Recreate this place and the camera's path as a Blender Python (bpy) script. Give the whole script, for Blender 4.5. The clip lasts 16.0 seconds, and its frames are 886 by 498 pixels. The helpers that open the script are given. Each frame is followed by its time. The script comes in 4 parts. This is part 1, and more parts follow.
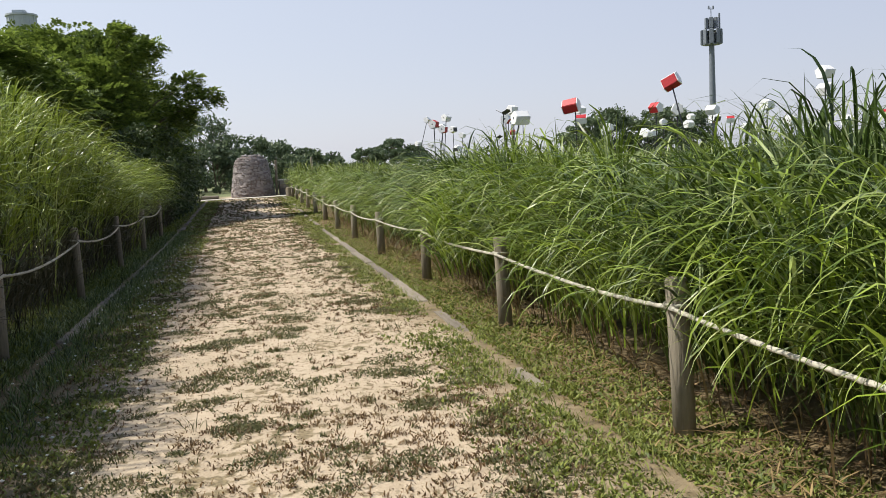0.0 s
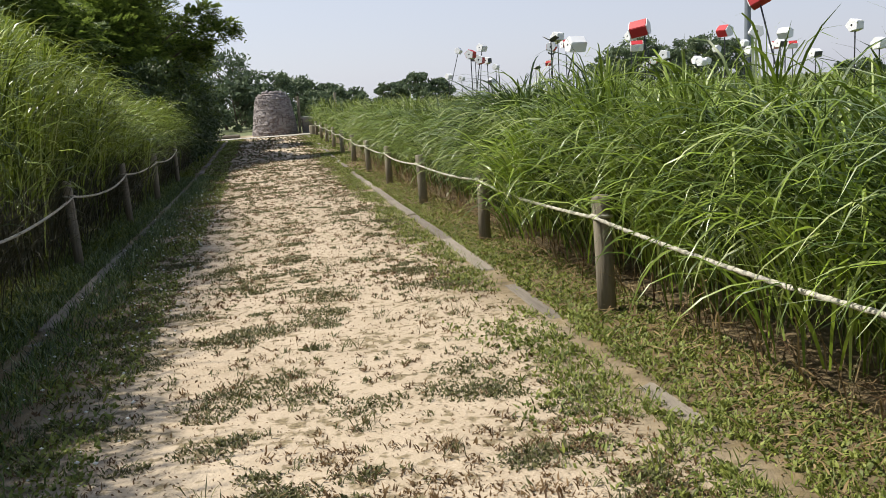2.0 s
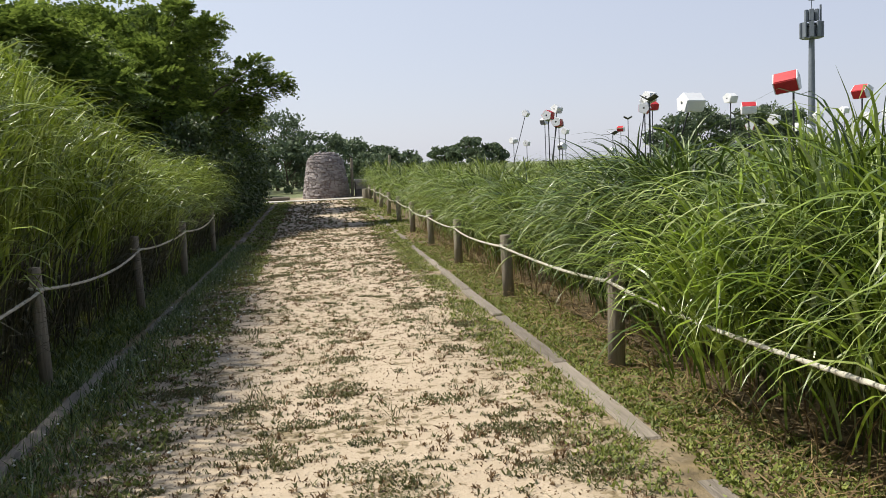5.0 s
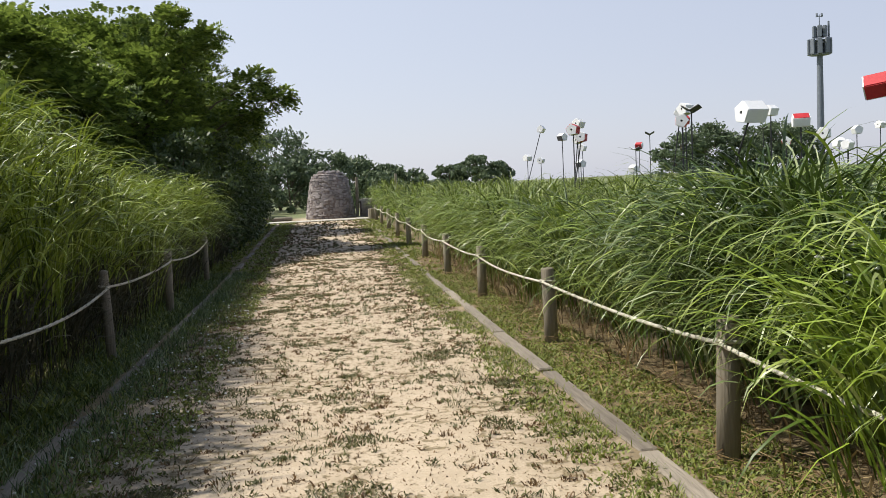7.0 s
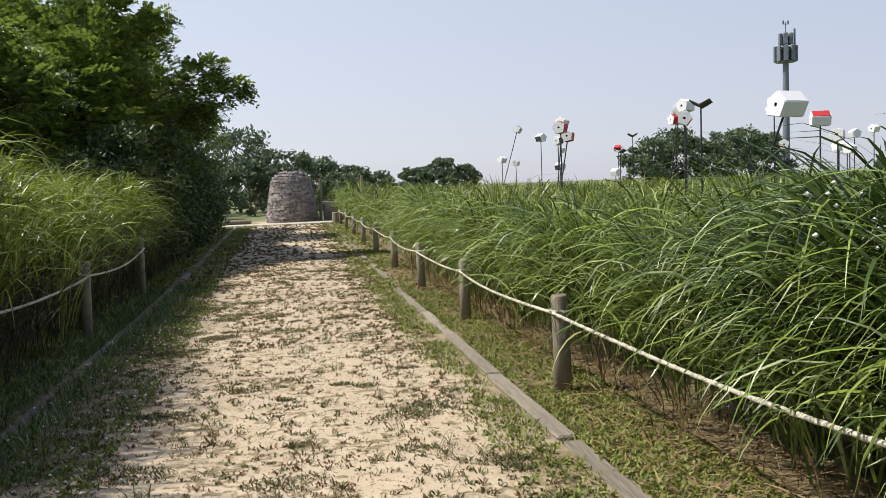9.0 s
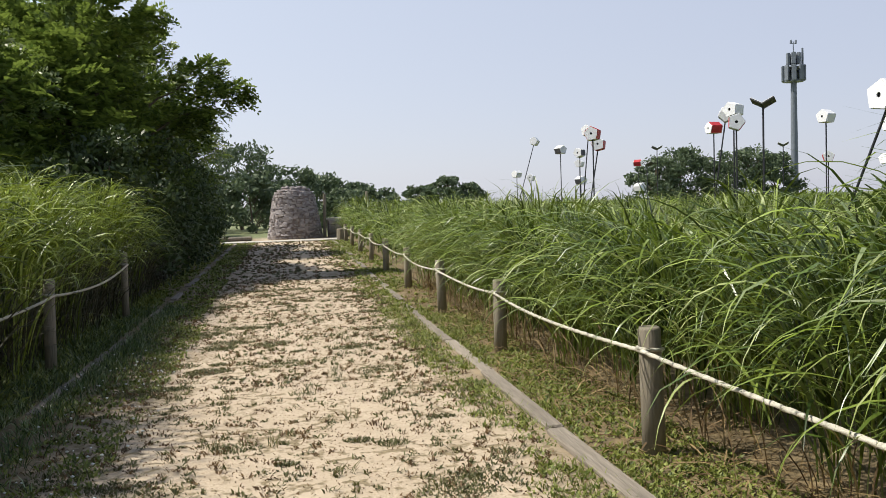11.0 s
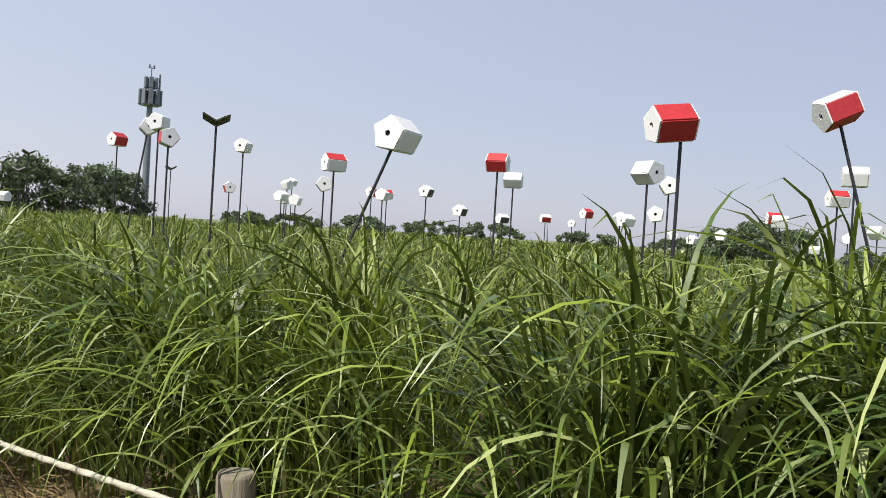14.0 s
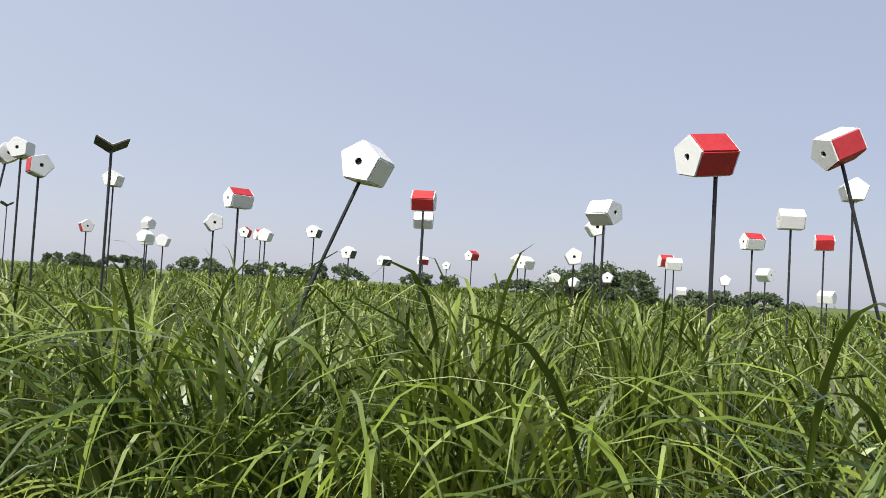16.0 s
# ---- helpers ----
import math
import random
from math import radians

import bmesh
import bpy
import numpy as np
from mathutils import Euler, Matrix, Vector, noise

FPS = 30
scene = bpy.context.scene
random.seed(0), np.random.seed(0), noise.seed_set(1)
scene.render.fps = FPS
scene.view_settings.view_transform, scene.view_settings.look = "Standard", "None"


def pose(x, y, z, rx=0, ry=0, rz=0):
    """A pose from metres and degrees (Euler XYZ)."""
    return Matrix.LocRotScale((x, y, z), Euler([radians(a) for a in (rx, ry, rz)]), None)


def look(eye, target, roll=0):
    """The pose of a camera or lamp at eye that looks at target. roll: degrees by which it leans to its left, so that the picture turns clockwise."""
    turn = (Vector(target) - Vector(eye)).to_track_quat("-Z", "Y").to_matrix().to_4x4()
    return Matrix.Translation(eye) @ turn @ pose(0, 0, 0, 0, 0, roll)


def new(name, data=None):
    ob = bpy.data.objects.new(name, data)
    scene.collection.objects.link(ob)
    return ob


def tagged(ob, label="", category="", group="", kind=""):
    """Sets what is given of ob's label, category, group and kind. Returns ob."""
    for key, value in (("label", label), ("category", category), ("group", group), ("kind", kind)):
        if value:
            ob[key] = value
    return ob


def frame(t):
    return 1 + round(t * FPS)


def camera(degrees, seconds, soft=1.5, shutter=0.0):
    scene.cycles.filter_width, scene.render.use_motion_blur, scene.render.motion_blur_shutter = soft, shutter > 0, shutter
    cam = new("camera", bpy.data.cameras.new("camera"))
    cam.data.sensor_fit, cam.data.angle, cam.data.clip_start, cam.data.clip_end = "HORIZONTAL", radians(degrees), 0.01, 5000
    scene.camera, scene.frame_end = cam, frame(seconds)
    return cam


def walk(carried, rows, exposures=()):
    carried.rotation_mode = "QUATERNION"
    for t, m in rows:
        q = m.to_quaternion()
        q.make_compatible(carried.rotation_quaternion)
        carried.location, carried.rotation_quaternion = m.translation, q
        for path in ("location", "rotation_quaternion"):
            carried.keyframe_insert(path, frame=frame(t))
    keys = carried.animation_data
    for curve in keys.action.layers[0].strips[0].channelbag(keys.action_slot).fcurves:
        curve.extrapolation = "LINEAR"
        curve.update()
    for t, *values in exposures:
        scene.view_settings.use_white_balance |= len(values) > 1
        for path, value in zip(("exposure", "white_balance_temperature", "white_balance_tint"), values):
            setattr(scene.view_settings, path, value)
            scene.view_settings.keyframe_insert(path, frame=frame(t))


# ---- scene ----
# the path: x across the track, y along it, z up, the track's surface at z = 0
cam = camera(55.7, 16.0, soft=0.75)
ROWS = [
    (0, (0.038, 0.033, 1.439), (0.487, 1.971, 1.234), -3.1),
    (0.5, (-0.001, 0.469, 1.444), (0.431, 2.406, 1.199), -3.1),
    (1, (0.044, 0.925, 1.413), (0.482, 2.858, 1.146), -3.5),
    (1.5, (0.048, 1.327, 1.435), (0.411, 3.269, 1.126), -3.9),
    (2, (0.042, 1.745, 1.471), (0.424, 3.676, 1.117), -3.9),
    (2.5, (0.083, 2.124, 1.454), (0.497, 4.058, 1.158), -3.7),
    (3, (0.055, 2.549, 1.463), (0.388, 4.507, 1.229), -2.7),
    (3.5, (0.004, 3.03, 1.479), (0.304, 4.994, 1.248), -2.3),
    (3.7, (0.012, 3.204, 1.476), (0.296, 5.172, 1.261), -2.4),
    (5.8, (0.115, 5.061, 1.516), (0.411, 7.029, 1.317), -3.0),
    (6, (0.106, 5.215, 1.512), (0.444, 7.171, 1.268), -3.2),
    (6.5, (0.109, 5.559, 1.522), (0.452, 7.517, 1.3), -3.5),
    (7, (0.084, 5.965, 1.526), (0.363, 7.939, 1.371), -2.8),
    (7.5, (0.08, 6.348, 1.529), (0.384, 8.317, 1.357), -2.4),
    (8, (0.165, 6.852, 1.542), (0.464, 8.825, 1.416), -2.6),
    (8.5, (0.191, 7.3, 1.516), (0.495, 9.272, 1.389), -2.6),
    (8.7, (0.207, 7.479, 1.524), (0.554, 9.442, 1.371), -2.5),
    (10.8, (0.226, 9.084, 1.408), (0.614, 11.043, 1.297), -1.8),
    (11, (0.207, 9.23, 1.401), (0.566, 11.194, 1.296), -1.9),
    (11.5, (0.167, 9.613, 1.418), (0.549, 11.574, 1.321), -2.1),
    (12, (0.244, 10.097, 1.406), (0.676, 12.049, 1.335), -2.0),
    (12.5, (0.211, 10.388, 1.439), (0.865, 12.278, 1.406), -0.5),
    (13, (0.241, 10.776, 1.441), (1.269, 12.491, 1.413), 0.7),
    (13.5, (0.357, 11.152, 1.46), (1.677, 12.655, 1.451), 2.4),
    (14, (0.388, 11.477, 1.48), (1.994, 12.669, 1.444), 3.6),
    (14.5, (0.501, 11.785, 1.488), (2.22, 12.804, 1.553), 3.0),
    (15, (0.567, 12.052, 1.491), (2.292, 13.058, 1.605), 2.9),
    (15.5, (0.619, 12.438, 1.495), (2.405, 13.333, 1.602), 4.2),
    (16, (0.665, 12.813, 1.459), (2.465, 13.682, 1.545), 3.3),
]
walk(cam, [(t, look(eye, target, roll)) for t, eye, target, roll in ROWS])

# ---- light: hazy summer sun from the left of the track ----
SUN_AZ, SUN_EL = radians(286), radians(52.5)      # azimuth clockwise from +y
world = bpy.data.worlds.new("sky")
scene.world = world
world.use_nodes = True
wn = world.node_tree
wbg = wn.nodes["Background"]
sky = wn.nodes.new("ShaderNodeTexSky")
sky.sky_type, sky.sun_disc = "NISHITA", False
sky.sun_elevation, sky.sun_rotation = SUN_EL, SUN_AZ
sky.air_density, sky.dust_density, sky.ozone_density = 1.0, 1.0, 1.5
thin = wn.nodes.new("ShaderNodeMix")
thin.data_type, thin.blend_type = "RGBA", "MULTIPLY"
thin.inputs[0].default_value = 1.0
thin.inputs[7].default_value = (0.095, 0.095, 0.095, 1)
wn.links.new(sky.outputs[0], thin.inputs[6])
# summer haze over the whole sky, brighter on the sun's side
coords = wn.nodes.new("ShaderNodeTexCoord")
sunward = wn.nodes.new("ShaderNodeVectorMath")
sunward.operation = "DOT_PRODUCT"
wn.links.new(coords.outputs["Generated"], sunward.inputs[0])
sunward.inputs[1].default_value = (math.sin(SUN_AZ) * 0.8, math.cos(SUN_AZ) * 0.8, 0.0)
tone = wn.nodes.new("ShaderNodeMapRange")
wn.links.new(sunward.outputs["Value"], tone.inputs[0])
tone.inputs[1].default_value, tone.inputs[2].default_value = -0.8, 0.5
glow = wn.nodes.new("ShaderNodeMix")
glow.data_type = "RGBA"
wn.links.new(tone.outputs[0], glow.inputs[0])
glow.inputs[6].default_value, glow.inputs[7].default_value = (0.455, 0.472, 0.595, 1), (0.715, 0.735, 0.825, 1)
haze = wn.nodes.new("ShaderNodeMix")
haze.data_type = "RGBA"
haze.inputs[0].default_value = 0.72
wn.links.new(thin.outputs[2], haze.inputs[6])
# clearer and bluer higher up
height = wn.nodes.new("ShaderNodeSeparateXYZ")
wn.links.new(coords.outputs["Generated"], height.inputs[0])
clear = wn.nodes.new("ShaderNodeMapRange")
wn.links.new(height.outputs[2], clear.inputs[0])
clear.inputs[1].default_value, clear.inputs[2].default_value = 0.04, 0.36
upper = wn.nodes.new("ShaderNodeMix")
upper.data_type, upper.blend_type = "RGBA", "MULTIPLY"
wn.links.new(clear.outputs[0], upper.inputs[0])
upper.inputs[7].default_value = (0.94, 1.0, 1.03, 1)
wn.links.new(glow.outputs[2], upper.inputs[6])
# the haze thins out and the sky darkens towards the zenith
zenith = wn.nodes.new("ShaderNodeMapRange")
wn.links.new(height.outputs[2], zenith.inputs[0])
zenith.inputs[1].default_value, zenith.inputs[2].default_value = 0.34, 0.85
deep_sky = wn.nodes.new("ShaderNodeMix")
deep_sky.data_type, deep_sky.blend_type = "RGBA", "MULTIPLY"
wn.links.new(zenith.outputs[0], deep_sky.inputs[0])
deep_sky.inputs[7].default_value = (0.30, 0.36, 0.46, 1)
wn.links.new(upper.outputs[2], deep_sky.inputs[6])
wn.links.new(deep_sky.outputs[2], haze.inputs[7])
wn.links.new(haze.outputs[2], wbg.inputs[0])
wbg.inputs[1].default_value = 1.0
sun = new("sun", bpy.data.lights.new("sun", "SUN"))
sun.data.energy, sun.data.angle, sun.data.color = 5.0, radians(1.0), (1.0, 0.95, 0.845)
to_sun = Vector((math.sin(SUN_AZ) * math.cos(SUN_EL), math.cos(SUN_AZ) * math.cos(SUN_EL), math.sin(SUN_EL)))
sun.matrix_world = look(to_sun * 60, (0, 0, 0))
scene.view_settings.exposure = 0.27

# ---- materials ----
rng = np.random.default_rng(7)


def mat(name, dark, light, rough=0.8, scale=6.0, fine=60.0, bump=0.3, metal=0.0, through_light=0.0, random_hue=0.0, per_island=False, bump_size=0.01, pale=None, grain=None):
    """A surface between two colours, mottled at two scales, with relief."""
    m = bpy.data.materials.new(name)
    m.use_nodes = True
    nt = m.node_tree
    b = nt.nodes["Principled BSDF"]
    tc = nt.nodes.new("ShaderNodeTexCoord")
    n1, n2 = nt.nodes.new("ShaderNodeTexNoise"), nt.nodes.new("ShaderNodeTexNoise")
    n1.inputs["Scale"].default_value, n1.inputs["Detail"].default_value = scale, 5
    n2.inputs["Scale"].default_value, n2.inputs["Detail"].default_value = fine, 4
    place = tc.outputs["Object"]
    if grain:
        along = nt.nodes.new("ShaderNodeVectorMath")
        along.operation = "MULTIPLY"
        nt.links.new(place, along.inputs[0])
        along.inputs[1].default_value = grain
        place = along.outputs[0]
    for n in (n1, n2):
        nt.links.new(place, n.inputs["Vector"])
    add = nt.nodes.new("ShaderNodeMath")
    add.operation = "MULTIPLY_ADD"
    nt.links.new(n1.outputs[0], add.inputs[0])
    add.inputs[1].default_value = 0.6
    half = nt.nodes.new("ShaderNodeMath")
    half.operation = "MULTIPLY"
    nt.links.new(n2.outputs[0], half.inputs[0])
    half.inputs[1].default_value = 0.4
    nt.links.new(half.outputs[0], add.inputs[2])
    value = add.outputs[0]
    if random_hue:
        if per_island:
            r = nt.nodes.new("ShaderNodeNewGeometry").outputs["Random Per Island"]
        else:
            r = nt.nodes.new("ShaderNodeObjectInfo").outputs["Random"]
        mix = nt.nodes.new("ShaderNodeMix")
        mix.inputs[0].default_value = random_hue
        nt.links.new(value, mix.inputs[2])
        nt.links.new(r, mix.inputs[3])
        value = mix.outputs[0]
    ramp = nt.nodes.new("ShaderNodeValToRGB")
    ramp.color_ramp.elements[0].position, ramp.color_ramp.elements[1].position = (0.3, 0.7) if not random_hue else (0.24, 0.80)
    ramp.color_ramp.elements[0].color, ramp.color_ramp.elements[1].color = (*dark, 1), (*light, 1)
    if pale:
        ramp.color_ramp.elements[1].position = 0.64
        ramp.color_ramp.elements.new(0.76).color = (*pale, 1)
    nt.links.new(value, ramp.inputs[0])
    nt.links.new(ramp.outputs[0], b.inputs["Base Color"])
    b.inputs["Roughness"].default_value, b.inputs["Metallic"].default_value = rough, metal
    if bump:
        bp = nt.nodes.new("ShaderNodeBump")
        bp.inputs["Strength"].default_value, bp.inputs["Distance"].default_value = bump, bump_size
        nt.links.new(n2.outputs[0], bp.inputs["Height"])
        nt.links.new(bp.outputs[0], b.inputs["Normal"])
    if through_light:
        tr = nt.nodes.new("ShaderNodeBsdfTranslucent")
        nt.links.new(ramp.outputs[0], tr.inputs[0])
        ms = nt.nodes.new("ShaderNodeMixShader")
        ms.inputs[0].default_value = through_light
        nt.links.new(b.outputs[0], ms.inputs[1])
        nt.links.new(tr.outputs[0], ms.inputs[2])
        nt.links.new(ms.outputs[0], nt.nodes["Material Output"].inputs[0])
    return m


# tussock green, deepened to stand for blades seen from their shaded side
SHADED_TUSSOCK = mat("shaded_tussock_blade", (0.019, 0.038, 0.007), (0.11, 0.17, 0.030), 0.40, 0.9, 9, 0, through_light=0.16, random_hue=0.5, per_island=True, pale=(0.37, 0.42, 0.24))
BLADE = mat("grass_blade", (0.032, 0.060, 0.006), (0.255, 0.345, 0.040), 0.42, 0.9, 9, 0, through_light=0.24, random_hue=0.5, per_island=True, pale=(0.44, 0.49, 0.22))
FIELDBLADE = mat("field_blade", (0.030, 0.053, 0.006), (0.21, 0.275, 0.034), 0.46, 0.9, 9, 0, through_light=0.22, random_hue=0.5, per_island=True, pale=(0.39, 0.43, 0.19))
BANKBLADE = mat("bank_blade", (0.028, 0.048, 0.006), (0.28, 0.355, 0.036), 0.37, 0.9, 9, 0, through_light=0.24, random_hue=0.5, per_island=True, pale=(0.38, 0.44, 0.13))
LEANBLADE = mat("leaning_blade", (0.045, 0.085, 0.008), (0.31, 0.42, 0.048), 0.35, 0.9, 9, 0, through_light=0.26, random_hue=0.5, per_island=True, pale=(0.46, 0.52, 0.2))
HANGBLADE = mat("hanging_blade", (0.07, 0.11, 0.018), (0.25, 0.325, 0.06), 0.33, 0.9, 9, 0, through_light=0.22, random_hue=0.5, per_island=True, pale=(0.44, 0.49, 0.21))
STRAW = mat("dry_straw", (0.11, 0.062, 0.026), (0.36, 0.26, 0.12), 0.7, 2, 20, 0, through_light=0.2, random_hue=0.6, per_island=True)
WEED = mat("path_weed", (0.05, 0.058, 0.014), (0.175, 0.165, 0.055), 0.6, 1.2, 20, 0, through_light=0.25, random_hue=0.5, per_island=True)
DRYWEED = mat("dry_weed", (0.08, 0.042, 0.016), (0.235, 0.145, 0.06), 0.7, 1.2, 20, 0, through_light=0.2, random_hue=0.5, per_island=True)
CLOVER = mat("clover_leaf", (0.075, 0.108, 0.013), (0.30, 0.33, 0.065), 0.6, 1.2, 20, 0, through_light=0.25, random_hue=0.5, per_island=True)
LEAF = mat("locust_leaf", (0.042, 0.078, 0.013), (0.285, 0.365, 0.068), 0.42, 0.5, 9, 0, through_light=0.42, random_hue=0.4, per_island=True)
# darker than the locust leaves to carry the hollow's deep shade
SHADED_SHRUBLEAF = mat("shaded_shrub_leaf", (0.026, 0.046, 0.012), (0.095, 0.135, 0.034), 0.5, 0.5, 9, 0, through_light=0.22, random_hue=0.4, per_island=True)
# lifted and greyed leaf green: the distance haze is in the colour
LEAF_HAZED = mat("hazed_leaf", (0.065, 0.10, 0.055), (0.16, 0.205, 0.10), 0.6, 0.3, 5, 0, through_light=0.25, random_hue=0.4, per_island=True)
BARK = mat("bark", (0.06, 0.045, 0.03), (0.16, 0.12, 0.085), 0.9, 4, 30, 0.8)
POST = mat("weathered_post", (0.145, 0.123, 0.09), (0.36, 0.315, 0.24), 0.85, 9, 70, 0.8, bump_size=0.008, random_hue=0.15, grain=(1, 1, 0.09))
ROPE = mat("rope", (0.36, 0.34, 0.27), (0.64, 0.60, 0.50), 0.9, 20, 160, 0.8, bump_size=0.004)
KERB = mat("kerb_timber", (0.085, 0.07, 0.055), (0.42, 0.36, 0.29), 0.9, 11, 75, 0.9, bump_size=0.012, random_hue=0.2, grain=(1, 0.08, 1))
STONE = mat("field_stone", (0.19, 0.165, 0.16), (0.41, 0.37, 0.355), 0.9, 2, 14, 0.7, bump_size=0.03, random_hue=0.35)
MORTAR = mat("mud_mortar", (0.15, 0.12, 0.105), (0.27, 0.22, 0.20), 0.95, 2, 14, 0.7, bump_size=0.03)
WHITE = mat("white_paint", (0.80, 0.80, 0.80), (0.88, 0.88, 0.88), 0.55, 5, 40, 0.08)
RED = mat("red_paint", (0.42, 0.022, 0.028), (0.56, 0.04, 0.045), 0.5, 5, 40, 0.08)
# dark grey that stands for shade on panels facing down
SHADE_GREY = mat("shade_grey_paint", (0.05, 0.05, 0.055), (0.09, 0.09, 0.095), 0.6, 5, 40, 0.08)
BLACK = mat("unlit_inside", (0.006, 0.006, 0.006), (0.012, 0.012, 0.012), 0.9, 5, 40, 0)
STEEL = mat("dark_steel", (0.025, 0.025, 0.03), (0.06, 0.06, 0.065), 0.5, 8, 60, 0.1, metal=0.4)
MAST = mat("mast_steel", (0.12, 0.14, 0.17), (0.20, 0.22, 0.25), 0.55, 2, 20, 0.1, metal=0.2)
STEMS = mat("seed_stem", (0.035, 0.045, 0.015), (0.12, 0.13, 0.05), 0.7, 2, 20, 0, random_hue=0.5, per_island=True)
# dead stalk brown, lowered to hold the shade under the bank grass
SHADED_STALK = mat("shaded_stalk", (0.028, 0.030, 0.012), (0.085, 0.075, 0.035), 0.7, 2, 20, 0, random_hue=0.5, per_island=True)
# soil of the bank's added core, darkened in place of shade
SOIL = mat("shaded_soil", (0.03, 0.024, 0.014), (0.08, 0.06, 0.035), 0.95, 3, 30, 0.6, bump_size=0.03)
PETAL = mat("white_petal", (0.70, 0.70, 0.66), (0.82, 0.82, 0.78), 0.6, 5, 40, 0)
SLAB = mat("pale_slab", (0.36, 0.33, 0.28), (0.52, 0.49, 0.43), 0.9, 3, 25, 0.4)
CONCRETE = mat("pale_concrete", (0.34, 0.38, 0.42), (0.45, 0.49, 0.52), 0.8, 0.3, 3, 0.1)


def ground_material():
    """Pale sand on the track, dark soil under the grass to both sides, with a ragged border."""
    m = bpy.data.materials.new("sandy_ground")
    m.use_nodes = True
    nt = m.node_tree
    b = nt.nodes["Principled BSDF"]
    tc = nt.nodes.new("ShaderNodeTexCoord")

    def tex(scale, detail=6):
        n = nt.nodes.new("ShaderNodeTexNoise")
        n.inputs["Scale"].default_value, n.inputs["Detail"].default_value = scale, detail
        nt.links.new(tc.outputs["Object"], n.inputs["Vector"])
        return n.outputs[0]

    def ramp(value, *stops):
        r = nt.nodes.new("ShaderNodeValToRGB")
        e = r.color_ramp.elements
        e[0].position, e[0].color = stops[0][0], (*stops[0][1], 1)
        e[1].position, e[1].color = stops[-1][0], (*stops[-1][1], 1)
        for p, c in stops[1:-1]:
            e.new(p).color = (*c, 1)
        nt.links.new(value, r.inputs[0])
        return r.outputs[0]

    def mix(f, a, c):
        x = nt.nodes.new("ShaderNodeMix")
        x.data_type = "RGBA"
        nt.links.new(f, x.inputs[0])
        nt.links.new(a, x.inputs[6])
        nt.links.new(c, x.inputs[7])
        return x.outputs[2]

    def math2(op, a, c):
        x = nt.nodes.new("ShaderNodeMath")
        x.operation = op
        for i, v in enumerate((a, c)):
            if isinstance(v, (int, float)):
                x.inputs[i].default_value = v
            else:
                nt.links.new(v, x.inputs[i])
        return x.outputs[0]

    sand = mix(ramp(tex(90, 4), (0.35, (0, 0, 0)), (0.65, (1, 1, 1))), ramp(tex(1.3), (0.3, (0.385, 0.30, 0.20)), (0.7, (0.535, 0.43, 0.31))), ramp(tex(7), (0.3, (0.45, 0.357, 0.25)), (0.7, (0.605, 0.495, 0.37))))
    litter = ramp(tex(55, 5), (0.35, (0.11, 0.085, 0.04)), (0.7, (0.30, 0.23, 0.12)))
    sand = mix(ramp(math2("ADD", math2("MULTIPLY", tex(14, 5), 0.6), math2("MULTIPLY", tex(1.7, 3), 0.4)), (0.525, (0, 0, 0)), (0.58, (0.85, 0.85, 0.85))), sand, litter)
    soil = ramp(tex(9), (0.3, (0.105, 0.078, 0.04)), (0.7, (0.25, 0.185, 0.095)))
    sep = nt.nodes.new("ShaderNodeSeparateXYZ")
    nt.links.new(tc.outputs["Object"], sep.inputs[0])
    wob = math2("MULTIPLY", math2("SUBTRACT", tex(1.1, 6), 0.5), 1.3)
    edge = math2("ABSOLUTE", math2("ADD", math2("SUBTRACT", sep.outputs[0], 0.2), wob), 0.0)
    side = ramp(math2("DIVIDE", edge, 2.0), (0.48, (0, 0, 0)), (0.85, (1, 1, 1)))
    far = ramp(math2("DIVIDE", sep.outputs[1], 60.0), (0.72, (0, 0, 0)), (0.78, (1, 1, 1)))
    col = mix(side, sand, soil)
    field = ramp(math2("DIVIDE", edge, 20.0), (0.35, (0, 0, 0)), (0.6, (1, 1, 1)))
    col = mix(field, col, ramp(tex(0.8), (0.3, (0.06, 0.09, 0.018)), (0.7, (0.14, 0.18, 0.04))))
    nt.links.new(mix(far, col, ramp(tex(3), (0.3, (0.10, 0.12, 0.05)), (0.7, (0.20, 0.22, 0.09)))), b.inputs["Base Color"])
    b.inputs["Roughness"].default_value = 0.95
    bp = nt.nodes.new("ShaderNodeBump")
    bp.inputs["Strength"].default_value, bp.inputs["Distance"].default_value = 0.7, 0.02
    nt.links.new(math2("ADD", tex(25), math2("MULTIPLY", tex(120), 0.4)), bp.inputs["Height"])
    nt.links.new(bp.outputs[0], b.inputs["Normal"])
    return m


# ---- mesh helpers ----
def part(name, bm, material, parent=None, label=""):
    me = bpy.data.meshes.new(name)
    bm.to_mesh(me)
    bm.free()
    if material:
        me.materials.append(material)
    ob = new(name, me)
    ob.parent = parent
    if label:
        tagged(ob, label)
    return ob


def mesh_arrays(name, verts, faces, material, smooth=False):
    """A mesh from arrays of vertices and of faces with equal corners."""
    me = bpy.data.meshes.new(name)
    k = faces.shape[1]
    me.vertices.add(len(verts))
    me.vertices.foreach_set("co", verts.astype(np.float32).ravel())
    me.loops.add(faces.size)
    me.loops.foreach_set("vertex_index", faces.astype(np.int32).ravel())
    me.polygons.add(len(faces))
    me.polygons.foreach_set("loop_start", np.arange(0, faces.size, k, dtype=np.int32))
    if smooth:
        me.polygons.foreach_set("use_smooth", np.ones(len(faces), dtype=bool))
    me.update(calc_edges=True)
    me.materials.append(material)
    return new(name, me)


